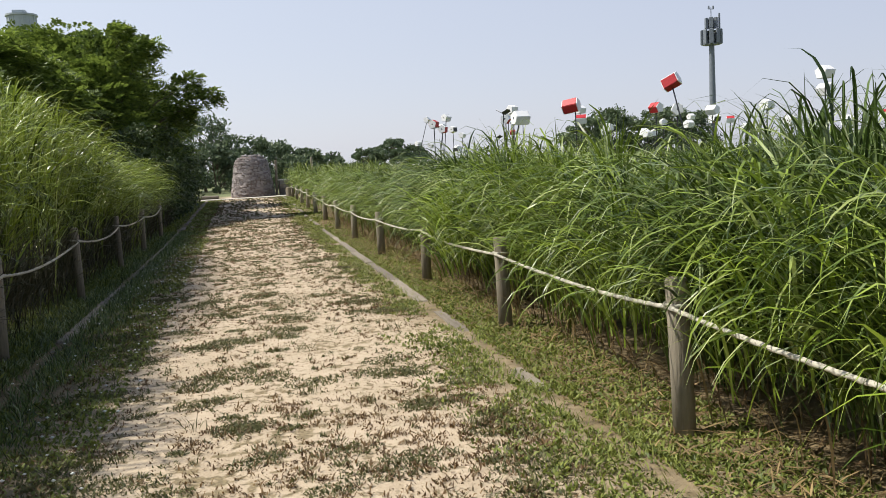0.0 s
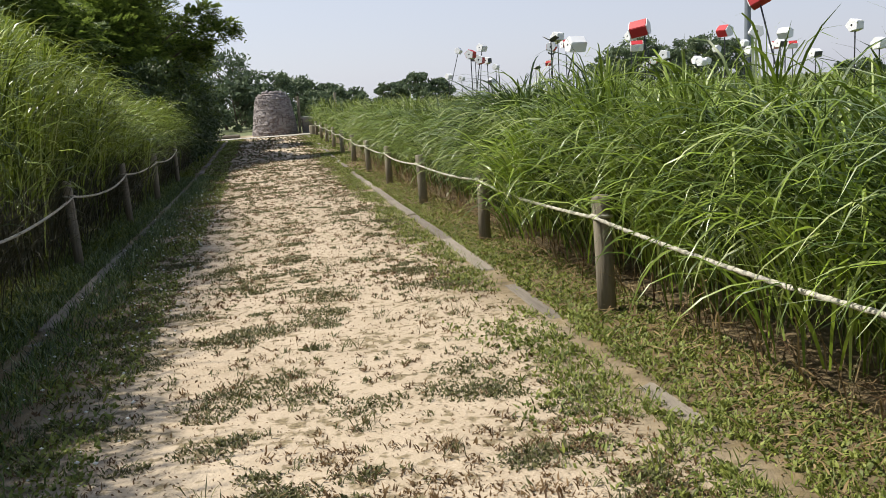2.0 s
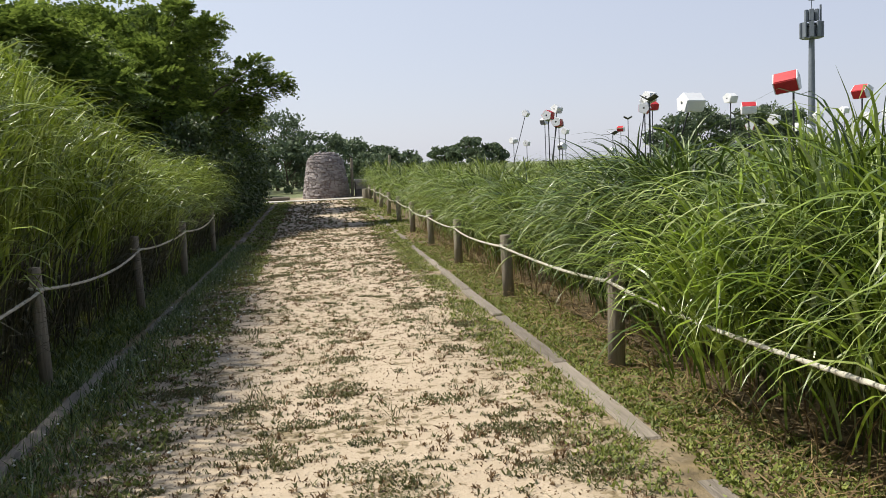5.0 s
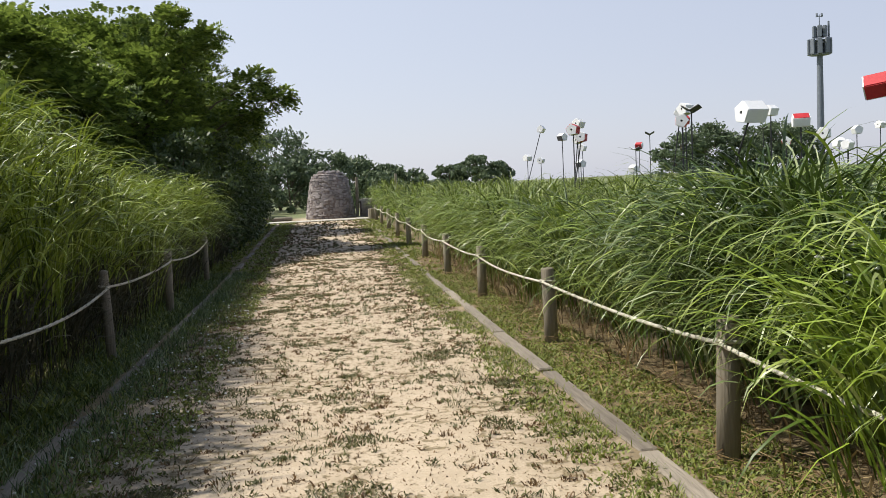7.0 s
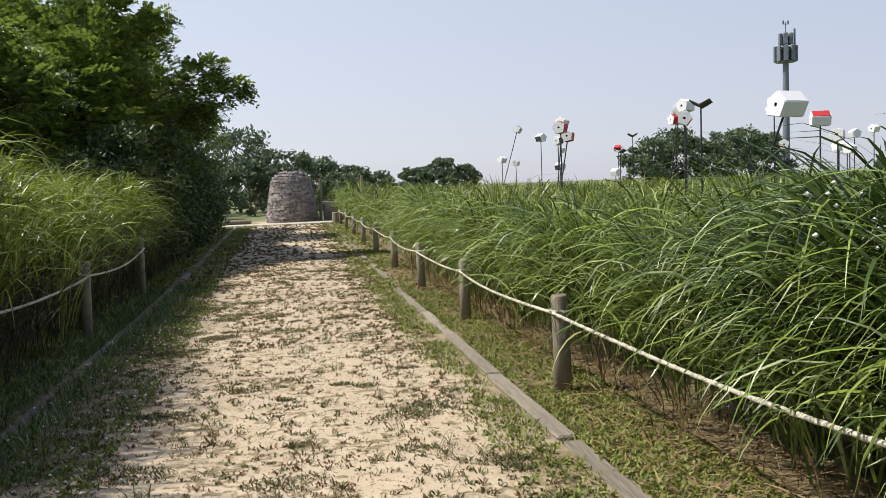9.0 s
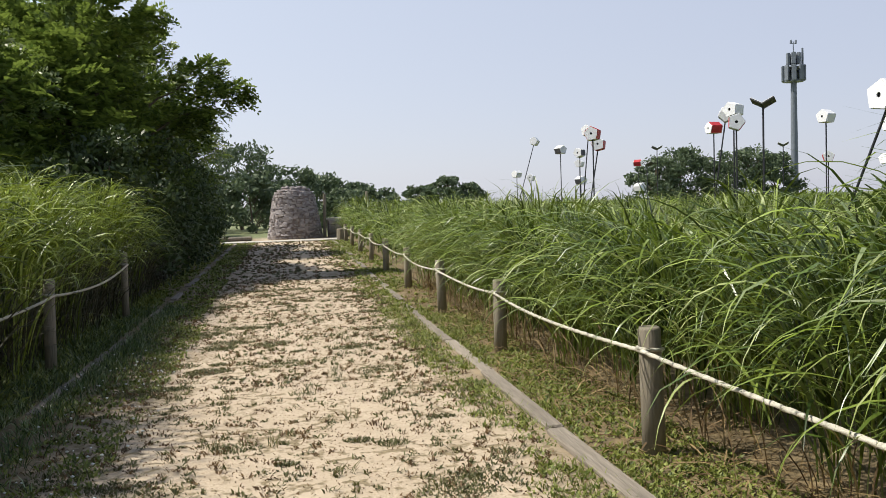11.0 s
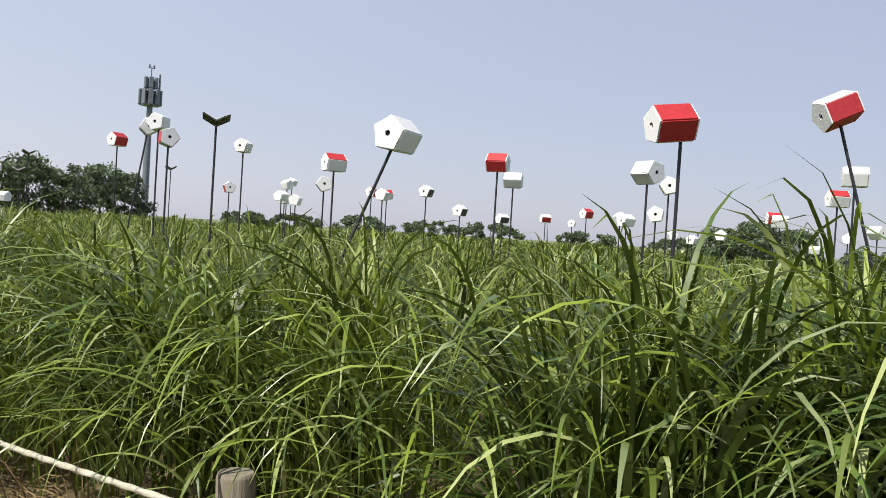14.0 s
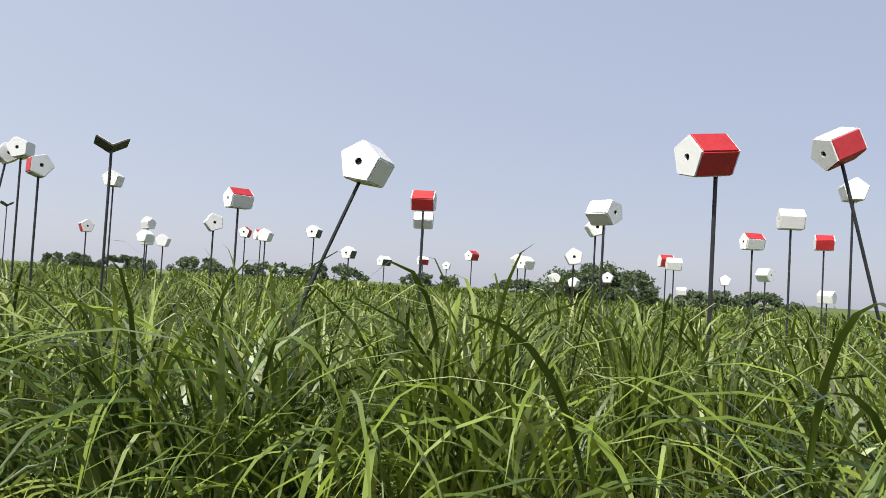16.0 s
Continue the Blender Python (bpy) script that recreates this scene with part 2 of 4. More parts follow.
def ribbons(base, az, length, th0, th1, width, segs=5, power=1.5):
    """Grass blades: tapered strips that rise from base at angle th0 from upright and bend over to th1."""
    n = len(base)
    s = np.linspace(0, 1, segs + 1)
    th = th0[:, None] + (th1 - th0)[:, None] * s[None, :] ** power
    mid = (th[:, 1:] + th[:, :-1]) / 2
    ds = (length / segs)[:, None]
    hor = np.concatenate([np.zeros((n, 1)), np.cumsum(np.sin(mid) * ds, 1)], 1)
    ver = np.concatenate([np.zeros((n, 1)), np.cumsum(np.cos(mid) * ds, 1)], 1)
    centre = np.stack([base[:, 0:1] + hor * np.cos(az)[:, None], base[:, 1:2] + hor * np.sin(az)[:, None], base[:, 2:3] + ver], 2)
    w = np.interp(s, [0, 0.35, 0.7, 1], [0.55, 1.0, 0.8, 0.06])[None, :] * width[:, None] / 2
    tw = az + rng.uniform(-0.9, 0.9, n)
    side = np.stack([-np.sin(tw), np.cos(tw), rng.uniform(-0.5, 0.5, n)], 1)
    side /= np.linalg.norm(side, axis=1)[:, None]
    v = np.stack([centre - w[:, :, None] * side[:, None, :], centre + w[:, :, None] * side[:, None, :]], 2)
    v = v.reshape(n * (segs + 1) * 2, 3)
    i = (np.arange(n) * (segs + 1) * 2)[:, None] + (np.arange(segs) * 2)[None, :]
    f = np.stack([i, i + 1, i + 3, i + 2], 2).reshape(-1, 4)
    return v, f


def joined(parts):
    vs, fs, k = [], [], 0
    for v, f in parts:
        vs.append(v)
        fs.append(f + k)
        k += len(v)
    return np.concatenate(vs), np.concatenate(fs)


def tube(bm, points, radii, sides=8, cap=True):
    """A round bar through points."""
    rings = []
    pts = [Vector(p) for p in points]
    for i, p in enumerate(pts):
        d = (pts[min(i + 1, len(pts) - 1)] - pts[max(i - 1, 0)]).normalized()
        a = d.orthogonal().normalized() if abs(d.z) < 0.9 else d.cross(Vector((0, 1, 0))).normalized()
        c = d.cross(a)
        rings.append([bm.verts.new(p + (a * math.cos(u) + c * math.sin(u)) * radii[i]) for u in (2 * math.pi * k / sides for k in range(sides))])
    for r, q in zip(rings, rings[1:]):
        for k in range(sides):
            bm.faces.new((r[k], r[(k + 1) % sides], q[(k + 1) % sides], q[k]))
    if cap:
        bm.faces.new(list(reversed(rings[0])))
        bm.faces.new(rings[-1])
    return bm


def box(bm, centre, size, turn=None, bevel=0.0):
    made = bmesh.ops.create_cube(bm, size=1, matrix=Matrix.Translation(centre) @ (turn or Matrix()) @ Matrix.Diagonal((*size, 1)))
    if bevel:
        edges = list({e for v in made["verts"] for e in v.link_edges})
        bmesh.ops.bevel(bm, geom=edges, offset=bevel, segments=1, affect="EDGES")
    return bm


def thing(name, label, category, place=(0, 0, 0), group="", kind=""):
    ob = new(name)
    ob.empty_display_size = 0.2
    ob.location = place
    return tagged(ob, label, category, group, kind)


def lattice(x, y, seed):
    """Smooth random values from -1 to 1 over a unit lattice."""
    x, y = np.asarray(x, dtype=float), np.asarray(y, dtype=float)
    xi, yi = np.floor(x).astype(np.int64), np.floor(y).astype(np.int64)
    u, w = x - xi, y - yi
    u, w = u * u * (3 - 2 * u), w * w * (3 - 2 * w)

    def at(a, c):
        h = (a * 374761393 + c * 668265263 + seed * 974711) & 0x7FFFFFFF
        h = ((h ^ (h >> 13)) * 1274126177) & 0x7FFFFFFF
        return ((h ^ (h >> 16)) & 0xFFFF) / 32767.5 - 1

    low = at(xi, yi) * (1 - u) + at(xi + 1, yi) * u
    high = at(xi, yi + 1) * (1 - u) + at(xi + 1, yi + 1) * u
    return low * (1 - w) + high * w


def wave(x, y, s=1.0, k=0.0):
    """Irregular unevenness from about -1 to 1, in patches of about 1 / s metres."""
    seed = int(k * 10) + 1
    c, d = math.cos(0.6 + k), math.sin(0.6 + k)
    a, e = (np.asarray(x) * c - np.asarray(y) * d) * s, (np.asarray(x) * d + np.asarray(y) * c) * s
    return 0.7 * lattice(a, e, seed) + 0.4 * lattice(a * 2.1, e * 2.1, seed + 7)


# ---- ground ----
def rise(y):
    """The track climbs a little towards its end."""
    s = np.clip((np.asarray(y, dtype=float) - 18) / 24, 0, 1)
    return 0.26 * s * s * (3 - 2 * s)


xs = np.array([-2000, -500, -150, -60, -25, -12, *np.arange(-7, 9.01, 0.2), 14, 25, 60, 150, 500, 2000])
ys = np.array([-2000, -500, -100, -30, -12, *np.arange(-6, 46.01, 0.25), 55, 70, 100, 200, 600, 3000])
gx, gy = np.meshgrid(xs, ys)
gz = 0.018 * wave(gx, gy, 1.3)
gz = np.where((np.abs(gx) > 8) | (gy < -6) | (gy > 40), 0, gz) + rise(gy)
idx = np.arange(gx.size).reshape(gx.shape)
gf = np.stack([idx[:-1, :-1], idx[:-1, 1:], idx[1:, 1:], idx[1:, :-1]], 2).reshape(-1, 4)
ground = mesh_arrays("ground", np.stack([gx, gy, gz], 2).reshape(-1, 3), gf, ground_material(), True)
tagged(ground, "pale sandy track with dark soil under the grass", "ground", kind="structure")


def board(name, material, length, width, height, parent, place, turn=0.0, bevel=0.012):
    bm = bmesh.new()
    box(bm, (0, 0, 0), (width, length, height), bevel=bevel)
    ob = part(name, bm, material, parent)
    ob.location, ob.rotation_euler = place, (0, 0, turn)
    return ob


# ---- timber edging on both sides of the track ----
rnd = random.Random(21)
for side, x in (("edging_east", 1.77), ("edging_west", -1.66)):
    edging = thing(side, "sunken weathered timber boards edging the sandy track", "edging", kind="structure")
    y = -3.0
    while y < 39:
        n = rnd.uniform(1.7, 2.1)
        board("board", KERB, n - rnd.uniform(0.01, 0.07), 0.115 + rnd.uniform(-0.01, 0.01), 0.14, edging,
              (x + rnd.uniform(-0.02, 0.02), y + n / 2, float(rise(y + n / 2)) - (0.05 if x > 0 else 0.06) + rnd.uniform(-0.022, 0.012) - (0.012 if x > 0 and y < 6 else 0)), rnd.uniform(-0.012, 0.012))
        y += n


# ---- rope fences ----
def post(parent, x, y, h, r, lean=(0, 0)):
    z = float(rise(y))
    bm = bmesh.new()
    top = (x + lean[0], y + lean[1])
    tube(bm, [(x, y, z - 0.1), (x + lean[0] * 0.5, y + lean[1] * 0.5, z + h * 0.5), (*top, z + h - 0.014), (*top, z + h)], [r * 1.04, r, r * 0.98, r * 0.86], 16)
    for f in bm.faces:
        f.smooth = len(f.verts) == 4
    return part("post", bm, POST, parent)


def rope(parent, a, b, sag, r=0.0125):
    """A three-strand rope that sags between two posts."""
    a, b = Vector(a), Vector(b)
    steps, sides, turns = 150, 9, 26
    along = (b - a).normalized()
    left = along.cross(Vector((0, 0, 1))).normalized()
    up = left.cross(along)
    bm = bmesh.new()
    before = None
    for i in range(steps + 1):
        s = i / steps
        p = a.lerp(b, s)
        p.z -= sag * 4 * s * (1 - s)
        p.x += 0.012 * (math.sin(6 * s + a.y) - math.sin(a.y) * (1 - s) - math.sin(6 + a.y) * s)
        ring = []
        for k in range(sides):
            u = 2 * math.pi * k / sides
            q = r * (0.92 + 0.16 * math.cos(3 * u - 2 * math.pi * turns * s))
            ring.append(bm.verts.new(p + (left * math.cos(u) + up * math.sin(u)) * q))
        if before:
            for k in range(sides):
                bm.faces.new((before[k], before[(k + 1) % sides], ring[(k + 1) % sides], ring[k])).smooth = True
        before = ring
    return part("rope", bm, ROPE, parent)


def knot(parent, x, y, z, r):
    """A turn of rope round a post."""
    bm = bmesh.new()
    pts = [(x + r * math.cos(u), y + r * math.sin(u), z + 0.012 * math.sin(u * 0.5)) for u in (2 * math.pi * k / 16 for k in range(17))]
    tube(bm, pts, [0.011] * 17, 6)
    for f in bm.faces:
        f.smooth = True
    return part("rope_loop", bm, ROPE, parent)


def rope_fence(x, ys, heights, label, rope_h, sag, seed, face, radius=0.06):
    rnd = random.Random(seed)
    fence = thing("rope_fence", label, "rope fence")
    tops = []
    for y, h in zip(ys, heights):
        lean = (rnd.uniform(-0.025, 0.025), rnd.uniform(-0.025, 0.025))
        r = radius + rnd.uniform(-0.006, 0.004)
        post(fence, x, y, h, r, lean)
        z = float(rise(y)) + h * rope_h
        knot(fence, x + lean[0] * rope_h, y + lean[1] * rope_h, z, r + 0.006)
        tops.append((x + lean[0] * rope_h + face * r, y, z))
    for a, b in zip(tops, tops[1:]):
        rope(fence, a, b, sag * rnd.uniform(0.7, 1.3))
    return fence


rope_fence(2.135, [-2.6, 0.6, 3.82, 6.84, 10.06, 13.5, 16.9, 19.95, 23.1, 26.3, 29.4, 32.5, 35.6, 38.3], [0.78, 0.78, 0.80, 0.78, 0.765, 0.70, 0.68, 0.68, 0.69, 0.68, 0.66, 0.65, 0.63, 0.61],
           "round weathered timber posts strung with pale rope beside tall grass", 0.82, 0.04, 3, -1)
rope_fence(-1.97, [0.6, 3.9, 7.35, 10.8, 14.2, 17.3, 20.9], [0.86, 0.86, 0.88, 0.90, 0.87, 0.85, 0.9],
           "shaded timber posts with slack pale rope below the grass bank", 0.82, 0.07, 4, 1, 0.048)



# ---- grass ----
def scatter(x0, x1, y0, y1, density):
    n = int((x1 - x0) * (y1 - y0) * density)
    return rng.uniform(x0, x1, n), rng.uniform(y0, y1, n)


def reach(th0, th1, power=1.5, steps=16):
    """The greatest height that a blade of length 1 comes to."""
    s = (np.arange(steps) + 0.5) / steps
    th = th0[:, None] + (th1 - th0)[:, None] * s ** power
    return np.maximum(np.cumsum(np.cos(th), 1).max(1) / steps, 0.15)


def tall_grass(x0, x1, y0, y1, per, each, top, width, segs, pull_to, pull, deep=0.7, radius=0.17):
    """Tussocks of long leaves that spring from stems of all heights and bow outwards, up to about top(x, y)."""
    cx, cy = scatter(x0, x1, y0, y1, per)
    own = np.hypot(cx - 2.85, (cy - 10.75) / 1.25) > 0.5      # a clump in shade-darkened green stands here
    cx, cy = cx[own], cy[own]
    ct = top(cx, cy) * (1 + rng.normal(0, 0.085, len(cx)))
    x, y, t = np.repeat(cx, each), np.repeat(cy, each), np.repeat(ct, each)
    n = len(x)
    out = rng.uniform(0, 2 * math.pi, n)
    r = radius * np.sqrt(rng.uniform(0, 1, n))
    x, y = x + r * np.cos(out), y + r * np.sin(out)
    az = np.where(rng.uniform(0, 1, n) < pull, pull_to + rng.normal(0, 0.75, n), out + rng.normal(0, 0.6, n))
    th0 = np.abs(rng.normal(0, 0.2, n))
    th1 = th0 + rng.uniform(0.3, 2.6, n)
    length = rng.uniform(0.4, 1.0, n)
    tip = t * (1.06 - deep * rng.uniform(0, 1, n) ** 1.25) * rng.normal(1, 0.035, n)
    z = np.maximum(tip - length * reach(th0, th1, 2.6), 0.0)
    return ribbons(np.stack([x, y, z + rise(y)], 1), az, length, th0, th1, width * rng.uniform(0.5, 1.25, n), segs, 2.6)


def drooping(x, y, top, toward, width, n_segs=6, low=0.18, high=0.72):
    """Outer leaves that bow over the rope and hang."""
    n = len(x)
    z = rng.uniform(low, high, n) * top
    az = toward + rng.normal(0, 0.85, n)
    th0 = rng.uniform(0.1, 0.6, n)
    th1 = rng.uniform(2.0, 3.0, n)
    return ribbons(np.stack([x, y, z + rise(y)], 1), az, rng.uniform(0.45, 1.1, n), th0, th1, width * rng.uniform(0.6, 1.2, n), n_segs, 1.25)


def right_top(x, y):
    t = 1.38 - 0.07 * np.clip((np.asarray(y) - 9) / 3, 0, 1) + 0.10 * wave(x, y, 0.35, 0.4) + 0.06 * wave(x, y, 1.1, 2.0)
    t = t - 0.17 * np.clip((x - 3.5) / 1.6, 0, 1) - 0.06 * np.clip((x - 7) / 3, 0, 1)
    return t + 0.07 * np.exp(-((y - 5.0) / 2.0) ** 2) + 0.13 * np.exp(-((y - 10.7) / 1.0) ** 2) * np.clip(3.9 - x, 0, 1)


field = []
for x0, x1, y0, y1, per, each, w, segs in ((2.5, 3.5, 12.2, 24, 6.0, 112, 0.0175, 6), (3.5, 6.2, 2, 24, 5.5, 76, 0.0185, 5), (6.2, 11, 4, 30, 3.6, 48, 0.022, 4), (11, 28, 6, 55, 0.7, 34, 0.045, 3), (28, 85, 0, 75, 0.13, 26, 0.14, 2), (2.4, 14, -8, 0, 2.6, 36, 0.04, 3), (3.5, 14, 0, 6, 1.8, 34, 0.04, 3), (14, 28, 0, 6, 0.7, 30, 0.045, 3), (2.4, 11, 24, 44, 2.4, 42, 0.032, 3)):
    field.append(tall_grass(x0, x1, y0, y1, per, each, right_top, w, segs, math.pi, 0.14 if x0 < 3 else 0.03, 0.66 if x0 < 3 else 0.5))
v, f = joined(field)
tagged(mesh_arrays("field_grass", v, f, FIELDBLADE), "broad field of tall olive green silver grass", "grass", kind="stuff")
blades = [tall_grass(2.5, 3.5, 5.2, 12.4, 6.0, 112, right_top, 0.0175, 6, math.pi, 0.14, 0.66)]
x, y = scatter(2.45, 2.9, 0, 25, 200)
blades.append(drooping(x, y, right_top(x, y), math.pi, 0.0155, 8, 0.3, 0.8))
x, y = scatter(2.4, 2.75, 25, 42, 120)
blades.append(drooping(x, y, right_top(x, y), math.pi, 0.025, 4))
v, f = joined(blades)
tagged(mesh_arrays("tall_grass", v, f, BLADE), "tall arching green silver grass beside the track", "grass", kind="stuff")

# long pale leaves that arch out over the rope and hang down in front of it
x, y = scatter(2.36, 2.85, 0, 25, 240)
keep = ((y < 12) & (y > 5)) | (rng.uniform(0, 1, len(x)) < 0.6)
x, y = x[keep], y[keep]
n = len(x)
z = rng.uniform(0.22, 0.72, n) * right_top(x, y)
v, f = ribbons(np.stack([x, y, z + rise(y)], 1), math.pi + rng.normal(0, 0.7, n), rng.uniform(0.6, 1.15, n), rng.uniform(0.15, 0.75, n), rng.uniform(2.2, 3.05, n), rng.uniform(0.010, 0.019, n), 9, 1.3)
tagged(mesh_arrays("hanging_leaves", v, f, HANGBLADE), "long pale green leaves arching down over the rope", "grass", kind="stuff")

# clumps in shade-darkened green with broad leaves that hang over the rope
def clump(cx, cy, r, top, n, width):
    a, d = rng.uniform(0, 6.283, n), r * np.sqrt(rng.uniform(0, 1, n))
    x, y = cx + d * np.cos(a), cy + d * np.sin(a) * 1.25
    az = a + rng.normal(0, 0.7, n)
    edge = np.clip(d / r, 0, 1)
    z = top * (0.80 - 0.30 * edge ** 2) * (1 - 0.75 * rng.uniform(0, 1, n) ** 1.6)
    return ribbons(np.stack([x, y, z + rise(y)], 1), az, rng.uniform(0.5, 1.05, n), rng.uniform(0.0, 0.45, n), rng.uniform(1.4, 2.9, n), width * rng.uniform(0.6, 1.2, n), 7, 1.7)


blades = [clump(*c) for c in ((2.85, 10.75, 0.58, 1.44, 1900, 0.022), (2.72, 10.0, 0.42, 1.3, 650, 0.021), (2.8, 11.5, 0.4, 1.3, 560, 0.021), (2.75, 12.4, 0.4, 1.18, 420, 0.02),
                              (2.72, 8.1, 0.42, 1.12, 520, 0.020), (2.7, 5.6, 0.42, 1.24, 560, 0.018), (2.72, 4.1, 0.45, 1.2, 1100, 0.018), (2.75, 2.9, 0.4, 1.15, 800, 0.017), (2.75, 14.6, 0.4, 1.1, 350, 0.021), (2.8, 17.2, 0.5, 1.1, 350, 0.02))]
# the nearest grass takes the same dark tone for its shaded side
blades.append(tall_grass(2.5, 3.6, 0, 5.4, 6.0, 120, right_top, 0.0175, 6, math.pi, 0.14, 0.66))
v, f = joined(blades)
tagged(mesh_arrays("tussock_grass", v, f, SHADED_TUSSOCK), "tussocks in shade-darkened green with broad leaves hanging over the rope", "grass", kind="stuff")

# paler clumps that lean out over the edging
blades = [clump(*c) for c in ((2.5, 8.75, 0.5, 1.12, 760, 0.020), (2.68, 7.5, 0.45, 1.18, 280, 0.019), (2.55, 4.9, 0.42, 1.18, 420, 0.018), (2.55, 3.4, 0.42, 1.12, 420, 0.017), (2.55, 2.3, 0.4, 1.08, 300, 0.017), (2.66, 6.3, 0.42, 1.15, 230, 0.018))]
v, f = joined(blades)
tagged(mesh_arrays("leaning_grass", v, f, LEANBLADE), "bright green grass clumps leaning out over the edging", "grass", kind="stuff")

# flowering stems that stand clear of the leaves
x, y = scatter(2.6, 11, 3, 26, 4.0)
n = len(x)
v, f = ribbons(np.stack([x, y, right_top(x, y) * 0.7], 1), rng.uniform(0, 6.28, n), rng.uniform(0.40, 0.66, n), rng.uniform(0, 0.25, n), rng.uniform(0.3, 1.1, n), rng.uniform(0.008, 0.016, n), 4)
tagged(mesh_arrays("seed_stems", v, f, STEMS), "thin dark seed stems standing above the grass", "grass", kind="stuff")

# dry leaves and straw under the outer grass
x, y = scatter(1.86, 2.75, -1, 24, 330)
n = len(x)
parts_ = [ribbons(np.stack([x, y, rng.uniform(0.0, 0.05, n)], 1), rng.uniform(0, 6.28, n), rng.uniform(0.05, 0.28, n) * np.clip(x - 1.5, 0.45, 1), rng.uniform(0.9, 1.5, n), rng.uniform(1.4, 1.8, n), rng.uniform(0.005, 0.012, n), 3)]
x, y = scatter(2.25, 2.7, -1, 24, 45)
n = len(x)
parts_.append(ribbons(np.stack([x, y, np.zeros(n)], 1), math.pi + rng.normal(0, 1.2, n), rng.uniform(0.3, 0.75, n), rng.uniform(0.0, 0.4, n), rng.uniform(0.6, 2.6, n), rng.uniform(0.006, 0.013, n), 5))
v, f = joined(parts_)
tagged(mesh_arrays("dry_straw", v, f, STRAW), "brown dead leaves and straw under the grass", "dry grass", kind="stuff")


# an added earth core under the western grass, blocking skylight behind its lower blades
by = np.linspace(-8, 24.5, 66)
bx = np.array([-2.6, -2.9, -3.35, -4.2, -6.0, -8.0, -10.0])
bz = np.array([-0.05, 0.55, 1.0, 1.25, 1.3, 0.9, -0.05])
BX, BY = np.meshgrid(bx, by)
BZ = bz[None, :] * np.clip((24.5 - BY) / 2.5, 0, 1) + 0.12 * wave(BX, BY, 0.9, 0.3) * (bz[None, :] > 0)
BZ[:, 0], BZ[:, -1], BZ[-1, :] = -0.05, -0.05, -0.05
idx = np.arange(BX.size).reshape(BX.shape)
bf = np.stack([idx[:-1, :-1], idx[1:, :-1], idx[1:, 1:], idx[:-1, 1:]], 2).reshape(-1, 4)
tagged(mesh_arrays("bank", np.stack([BX, BY, BZ], 2).reshape(-1, 3), bf, SOIL, True), "added earth core under the bank grass, blocking light from behind", "bank", kind="structure")


def left_top(x, y):
    t = 2.12 + 0.28 * np.exp(-((y - 13.0) / 2.5) ** 2) - 0.42 * np.clip((y - 14.4) / 2.0, 0, 1)
    return t * np.clip((-1.6 - x) / 0.75, 0.5, 1.0) + 0.13 * wave(x, y, 0.5, 3.0) + 0.10 * wave(x, y, 1.3, 1.0)


blades = []
for x0, x1, y0, y1, per, each, w, segs in ((-3.5, -2.15, 2, 24, 6, 96, 0.021, 5), (-6.5, -3.5, 2, 24, 3.0, 60, 0.024, 4), (-9, -2.5, -8, 2, 3, 44, 0.035, 3), (-11, -6.5, -6, 26, 2.2, 44, 0.04, 3)):
    blades.append(tall_grass(x0, x1, y0, y1, per, each, left_top, w, segs, 0.0, 0.25 if x1 > -3 else 0.05, 0.52 if x1 > -3 else 0.5))
x, y = scatter(-3.1, -2.05, 2, 24, 190)
blades.append(drooping(x, y, left_top(x, y), 0.0, 0.018, 6, 0.45, 0.9))
v, f = joined(blades)
tagged(mesh_arrays("bank_grass", v, f, BANKBLADE), "dense tall grass leaning over the shaded bank", "grass", kind="stuff")

# tall stems that stand clear of the bank grass
x, y = scatter(-3.6, -2.4, 9, 23, 5)
n = len(x)
v, f = ribbons(np.stack([x, y, left_top(x, y) * 0.8], 1), rng.uniform(0, 6.28, n), rng.uniform(0.45, 0.9, n), rng.uniform(0, 0.3, n), rng.uniform(0.3, 1.2, n), rng.uniform(0.008, 0.016, n), 5)
tagged(mesh_arrays("bank_stems", v, f, HANGBLADE), "tall pale stems standing above the bank grass", "grass", kind="stuff")

# dead stalks and old leaves at the bank's foot, coloured dark to carry its shade
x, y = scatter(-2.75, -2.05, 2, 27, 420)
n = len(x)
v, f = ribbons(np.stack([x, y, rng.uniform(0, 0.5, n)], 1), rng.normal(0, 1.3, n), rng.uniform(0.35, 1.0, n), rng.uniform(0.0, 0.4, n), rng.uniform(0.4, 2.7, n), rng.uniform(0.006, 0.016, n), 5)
tagged(mesh_arrays("old_stalks", v, f, SHADED_STALK), "dead stalks and leaves darkened for the shade under the bank grass", "dry grass", kind="stuff")

# ---- low plants on the track ----
def low_plants(x, y, size, width, flat):
    n = len(x)
    return ribbons(np.stack([x, y, rise(y) - 0.004 + 0.018 * wave(x, y, 1.3)], 1), rng.uniform(0, 6.28, n), size * rng.uniform(0.5, 1.5, n), rng.uniform(0.1, 0.9, n), rng.uniform(0.8, 1.6 + flat, n), width * rng.uniform(0.6, 1.3, n), 2)


def tufts(x, y, per, spread):
    """Each place becomes a tuft of several shoots."""
    x, y = np.repeat(x, per), np.repeat(y, per)
    return x + rng.normal(0, spread, len(x)), y + rng.normal(0, spread, len(y))


def patchy(x, y, k, cut):
    """True where plants have taken hold."""
    return 1.0 * wave(x, y, 1.6, k) + 0.9 * wave(x, y, 6.0, k + 1) + 0.5 * wave(x, y, 14.0, k + 2) + rng.normal(0, 0.12, len(x)) > cut


